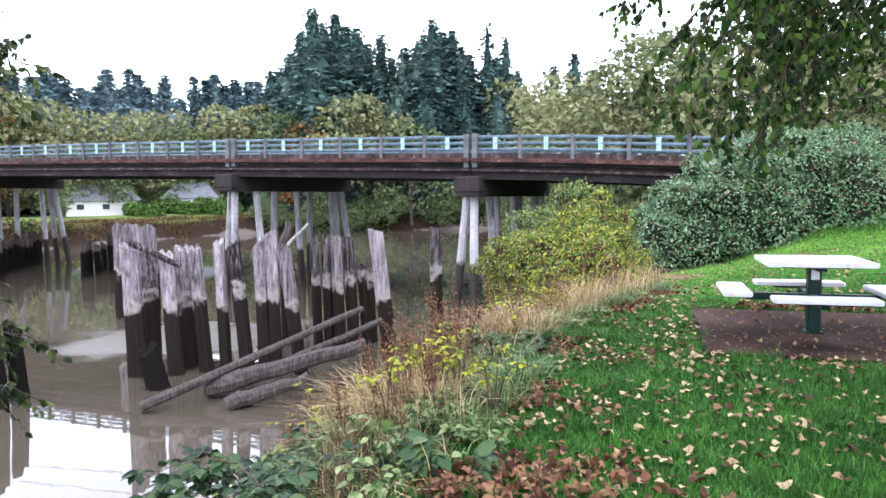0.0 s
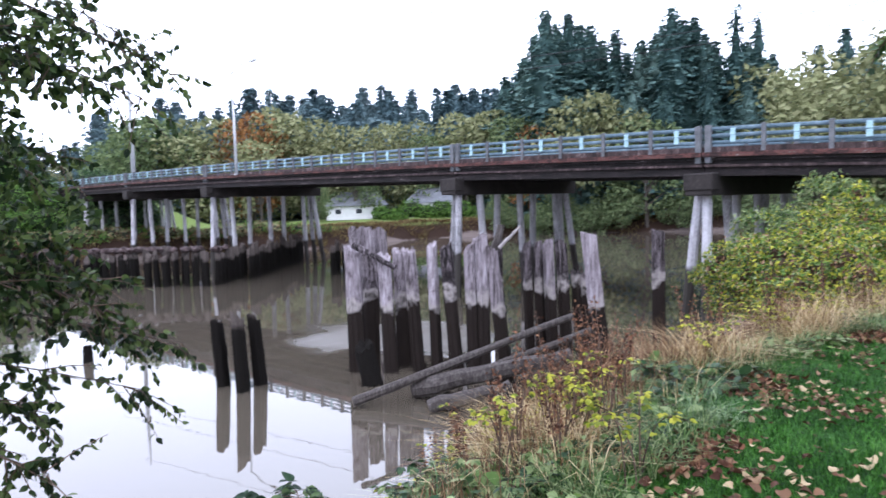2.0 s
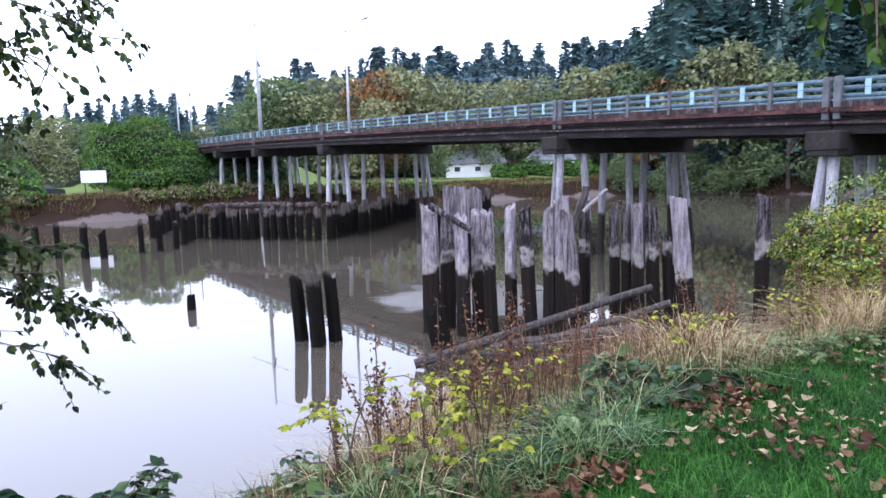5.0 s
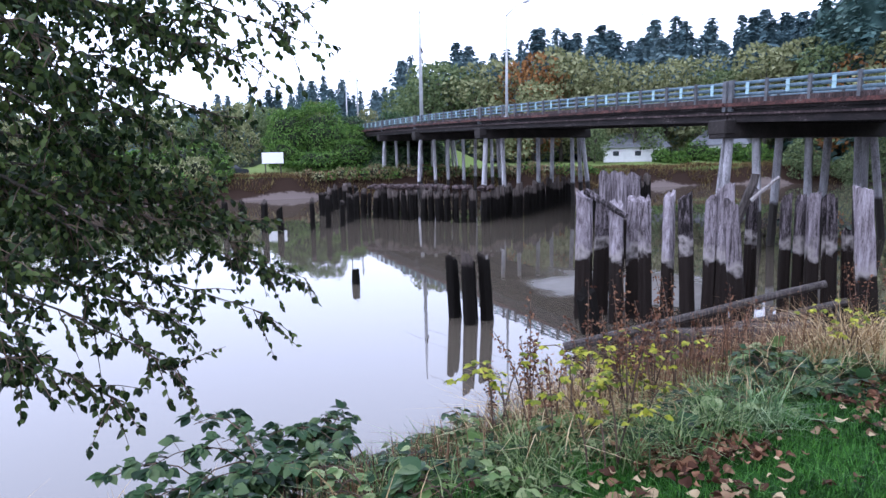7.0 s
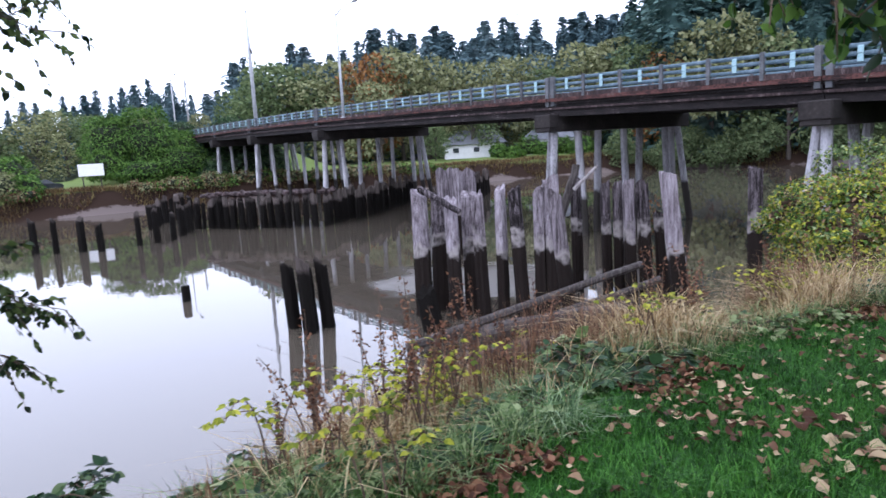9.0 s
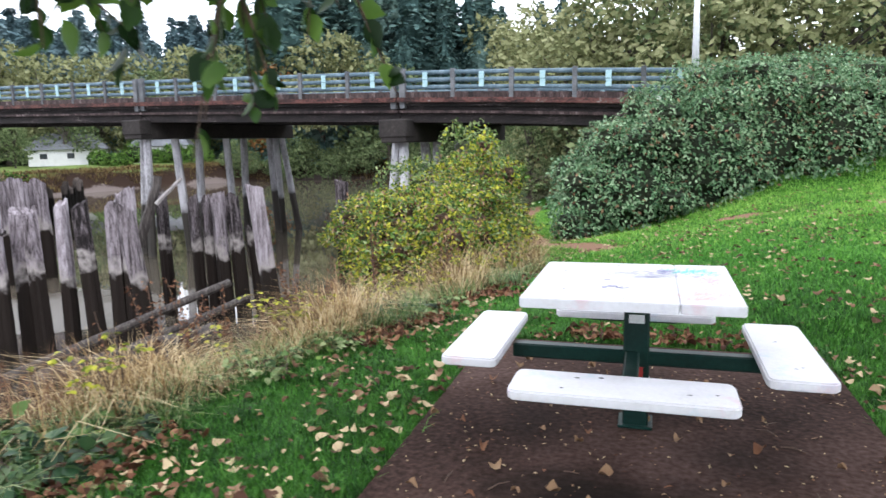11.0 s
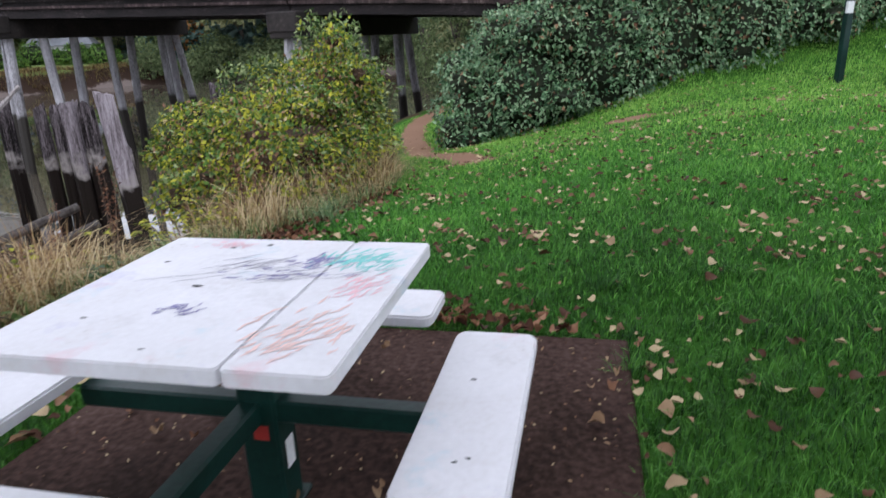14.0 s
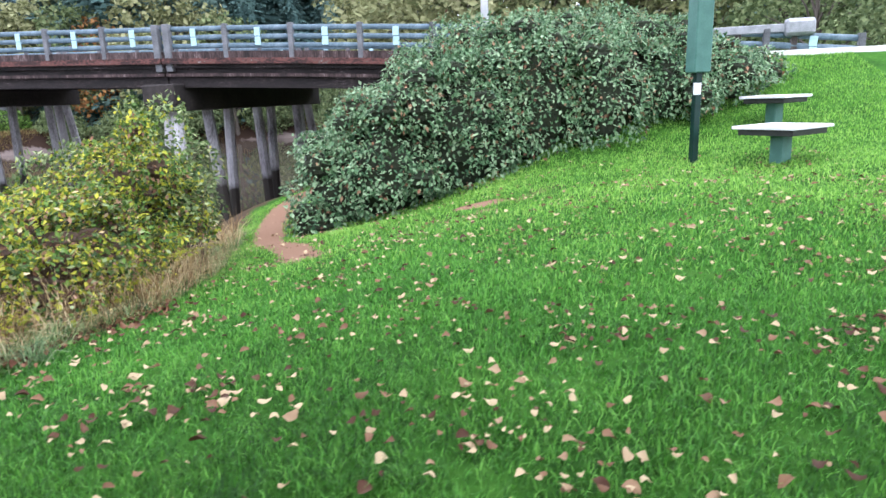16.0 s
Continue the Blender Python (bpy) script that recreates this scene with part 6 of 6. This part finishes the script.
# the wide, dense crown overhead is out of view, added to shade lawn and slab
near_tree("lawn_alder", "alder tree with branches hanging over the lawn, unseen crown widened for shade", [(6.6, 4.4, gz(6.6, 4.4) - 0.2), (6.6, 4.4, 1.5), (6.4, 4.5, 3.6), (6.0, 4.7, 6.5)], limbs_r, 6, 26, 0.34, 0.066, 9, 0.8,
          [(3.2, 6.6, 5.6, 2.6, 2.4, 1.3), (1.6, 8.6, 5.2, 2.0, 2.0, 1.0), (5.2, 5.0, 6.2, 2.4, 2.4, 1.6), (3.6, 9.4, 5.8, 2.0, 2.0, 1.1), (1.6, 6.2, 5.2, 1.8, 1.8, 0.9), (4.6, 12.0, 6.0, 2.4, 2.2, 1.1), (6.4, 9.2, 6.0, 2.4, 2.4, 1.2), (7.2, 12.6, 6.4, 2.2, 2.2, 1.1), (8.0, 6.0, 6.2, 2.2, 2.2, 1.2), (3.0, 3.2, 5.6, 2.0, 1.8, 1.0), (5.4, 2.4, 6.0, 2.2, 2.0, 1.2)], leafage=80000, crown_leaf=1.9)

# ---- weeds of the bank ----
rw = np.random.default_rng(91)


def cane_plant(name, label, x, y, canes, length, leaf, mat, seed, arch=0.6, stem="twig", per=9, rise=0.9, leaflets=3):
    """Arching canes with compound leaves."""
    rng = np.random.default_rng(seed)
    z = gz(x, y)
    ob = empty(name, (x, y, z), label, "plant")
    pl = Pile()
    P, D, N = [], [], []
    for c in range(canes):
        t = rng.uniform(0, 6.28)
        ln = length * rng.uniform(0.6, 1.15)
        out = Vector((math.cos(t), math.sin(t), 0))
        b = Vector((rng.normal() * 0.08, rng.normal() * 0.08, -0.03))
        pts = curve3(b, b + out * ln * 0.15 * arch + Vector((0, 0, ln * rise)), b + out * ln * arch + Vector((0, 0, ln * rise * (1.0 - 0.55 * arch))), 7)
        pl.add(tube(pts, [0.006 * (1 - 0.1 * k) for k in range(7)], 5, caps=False))
        for k in range(per):
            u = rng.uniform(0.35, 1.0) * 5.99
            i = int(u)
            p = pts[i].lerp(pts[i + 1], u - i)
            d = Vector(rng.normal(size=3)) * 0.7 + out * 0.3
            d.z = abs(d.z) * 0.3
            d.normalize()
            q = p + d * leaf * 0.9
            pl.add(tube([p, q], [0.002, 0.0015], 3, caps=False))
            side = d.cross(Vector((0, 0, 1))).normalized()
            for a in ((0, -0.9, 0.9) if leaflets == 3 else (0, -0.7, 0.7, -1.4, 1.4)):
                P.append(q), D.append(d * math.cos(a) + side * math.sin(a) + Vector((0, 0, -0.3)))
                N.append(Vector((0, 0, 1)) + Vector(rng.normal(size=3)) * 0.3)
    part("stem", pl.mesh("stem", M[stem]), ob, kind="stuff")
    L = leaf * rng.uniform(0.75, 1.3, len(P))
    V, F = fine_leaves(np.array(P), np.array(D), np.array(N), L, L * 0.66)
    part("leafage", mesh_from("leafage", V, F, M[mat]), ob, kind="stuff")
    return ob


for k in range(11):
    x, y = rw.uniform(-2.7, -1.7), rw.uniform(3.9, 5.5)
    cane_plant("blackberry_plant", "blackberry plant with dark green leaves arching over the bank", x, y, 3, rw.uniform(0.5, 0.95), 0.078, "cane_leaf", 300 + k, 0.9, per=11, leaflets=5)
for k in range(70):
    y = 6.3 + 11 * rw.random() ** 0.9
    x = float(lawn_edge(y)) - rw.uniform(0.35, 3.2)
    cane_plant("salmonberry_plant", "thin stems with bright yellow autumn leaves on the bank", x, y, 5, rw.uniform(0.5, 0.95), 0.04, "yellow", 400 + k, 0.5, per=9)
for k, (x, y, ln) in enumerate([(-1.0, 6.2, 0.75), (-1.75, 5.95, 1.0), (-1.5, 6.8, 0.7)]):
    cane_plant("salmonberry_plant", "slender stems with bright yellow autumn leaves above the water", x, y, 4, ln, 0.036, "yellow", 480 + k, 0.45, per=12)
for k in range(16):
    y = rw.uniform(5.0, 9.5)
    x = float(lawn_edge(y)) - rw.uniform(-0.05, 0.9)
    cane_plant("broadleaf_weed", "low weed with broad green leaves at the lawn edge", x, y, 3, rw.uniform(0.16, 0.34), 0.105, ("cane_leaf", "sedge")[k % 2], 560 + k, 0.9, per=5, leaflets=5)
for k in range(84):
    y = rw.uniform(4.4, 16)
    x = float(lawn_edge(y)) - rw.uniform(0.0, 3.0)
    cane_plant("bank_weed", "leafy green weed at the lawn edge", x, y, 6, rw.uniform(0.18, 0.4), 0.06, "sedge" if k % 2 else "cane_leaf", 500 + k, 1.0, per=7)
for k in range(40):
    y = rw.uniform(7.2, 14) if k < 30 else rw.uniform(5.9, 7.2)
    x = float(lawn_edge(y)) - (rw.uniform(0.2, 1.2) if y < 7 else rw.uniform(0.6, 2.2))
    z = gz(x, y)
    ob = empty("dock_stalk", (x, y, z), "dead brown dock stalk with dark seed clusters", "plant", "dock stalks")
    h = rw.uniform(0.6, 1.1)
    pl = Pile()
    P = []
    for c in range(3):
        lean = Vector((rw.normal() * 0.12, rw.normal() * 0.12, 0))
        top = lean * h + Vector((0, 0, h * rw.uniform(0.7, 1.05)))
        pts = curve3((0, 0, -0.03), lean * 0.2 + Vector((0, 0, h * 0.5)), top, 6)
        pl.add(tube(pts, [0.006, 0.005, 0.005, 0.004, 0.003, 0.002], 5, caps=False))
        for m in range(55):
            u = rw.uniform(2.2, 4.99)
            P.append(pts[int(u)].lerp(pts[int(u) + 1], u % 1) + Vector(rw.normal(size=3)) * 0.014)
    part("stem", pl.mesh("stem", M["twig"]), ob)
    n = len(P)
    V, F = leaves(np.array(P), rand_unit(rw, n) + np.array([0, 0, -0.3]), rand_unit(rw, n), 0.03, 0.016, 0.1)
    part("seed_head", mesh_from("seed_head", V, F, M["brown_leaf"]), ob, kind="stuff")

P = scatter(46000, -5, 0.5, 4.8, 17, lambda x, y: (np.abs(lawn_edge(y) - x - 1.3) < 1.0 * rngg.random(len(x))) & (np.sin(x * 3.1 + y * 1.7) + np.sin(y * 2.3) > np.interp(y, [5, 8, 9.5], [-1.2, -0.7, 0.5])) & ((y > 7) | (lawn_edge(y) - x < 1.1)))
V, F = blades(P, rngg.uniform(0.35, 0.85, len(P)) * np.interp(P[:, 1], [5.5, 8], [0.45, 1.0]), 0.006, rngg.uniform(0.05, 0.45, len(P)), rngg)
tagged(new("red_weed_stems", mesh_from("red_weed_stems", V, F, M["weed"])), "dense reddish-brown dead weed stems on the bank", "weeds", kind="stuff")
P = scatter(2600, -2.4, 0.6, 4.5, 17, lambda x, y: np.abs(lawn_edge(y) - x - 0.15) < 0.5 * rngg.random(len(x)))
n = len(P)
P[:, 2] += rngg.uniform(0.02, 0.1, n)
V, F = leaves(P, rand_unit(rngg, n) * np.array([1, 1, 0.4]), np.array([0, 0, 1]) + rand_unit(rngg, n) * 0.4, rngg.uniform(0.04, 0.09, n), rngg.uniform(0.03, 0.06, n), 0.1)
tagged(new("ground_cover", mesh_from("ground_cover", V, F, M["far_bush"])), "low green ground cover leaves along the lawn edge", "plants", kind="stuff")
# overhead wires beyond the bridge
for k, (z0, z1, q) in enumerate(((17.2, 11.5, 0.4), (12.0, 9.6, -1.5), (12.0, 9.4, 1.2))):
    A, B = Vector(along(60.5, -0.6 + q, z0)), Vector(along(-70, 13 + q, z1))
    pts = [A.lerp(B, u / 20) - Vector((0, 0, 1.8 * math.sin(math.pi * u / 20))) for u in range(21)]
    V, F = tube(pts, [0.02] * 21, 4, caps=False)
    tagged(new("overhead_wire", mesh_from("overhead_wire", V, F, M["black"])), "thin dark overhead cable strung across the river", "cable", "overhead wires")

# leafy shoots that break the outline of the yellowing bush
for k in range(26):
    t, r = rw.uniform(0, 6.28), rw.uniform(0.5, 1.5)
    x, y = -1.6 + 1.15 * r * math.cos(t), 15.9 + r * math.sin(t)
    if x < float(lawn_edge(y)) - 0.2:
        cane_plant("bramble_shoot", "arching bramble shoot with yellow-green leaves", x, y, 4, rw.uniform(0.9, 1.5), 0.06, ("yellow", "sedge", "far_bush")[k % 3], 800 + k, 0.55, per=14)
# tall thin sprouts behind the yellowing bush
for k in range(9):
    cane_plant("tall_sapling", "tall spindly sapling with pale yellow-green leaves", -2.4 + 0.24 * k + rw.normal() * 0.15, 17.6 + rw.normal() * 0.5, 5, rw.uniform(1.7, 2.5), 0.075, "yellow" if k % 3 == 0 else "sedge", 600 + k, 0.28, per=26)

P = scatter(26000, -4.2, 0.6, 12.5, 18.0, lambda x, y: ((lawn_edge(y) - x) > 0.1 + 0.5 * rngg.random(len(x))) & ((lawn_edge(y) - x) < 3.5) & (rngg.random(len(x)) < 0.45 * sst(18, 16, y) * sst(12.5, 14, y)))
V, F = blades(P, rngg.uniform(0.25, 0.85, len(P)), 0.008, rngg.uniform(0.1, 0.9, len(P)), rngg)
tagged(new("dry_stalks", mesh_from("dry_stalks", V, F, M["straw"])), "thicket of pale dry stalks at the foot of the bush", "weeds", kind="stuff")
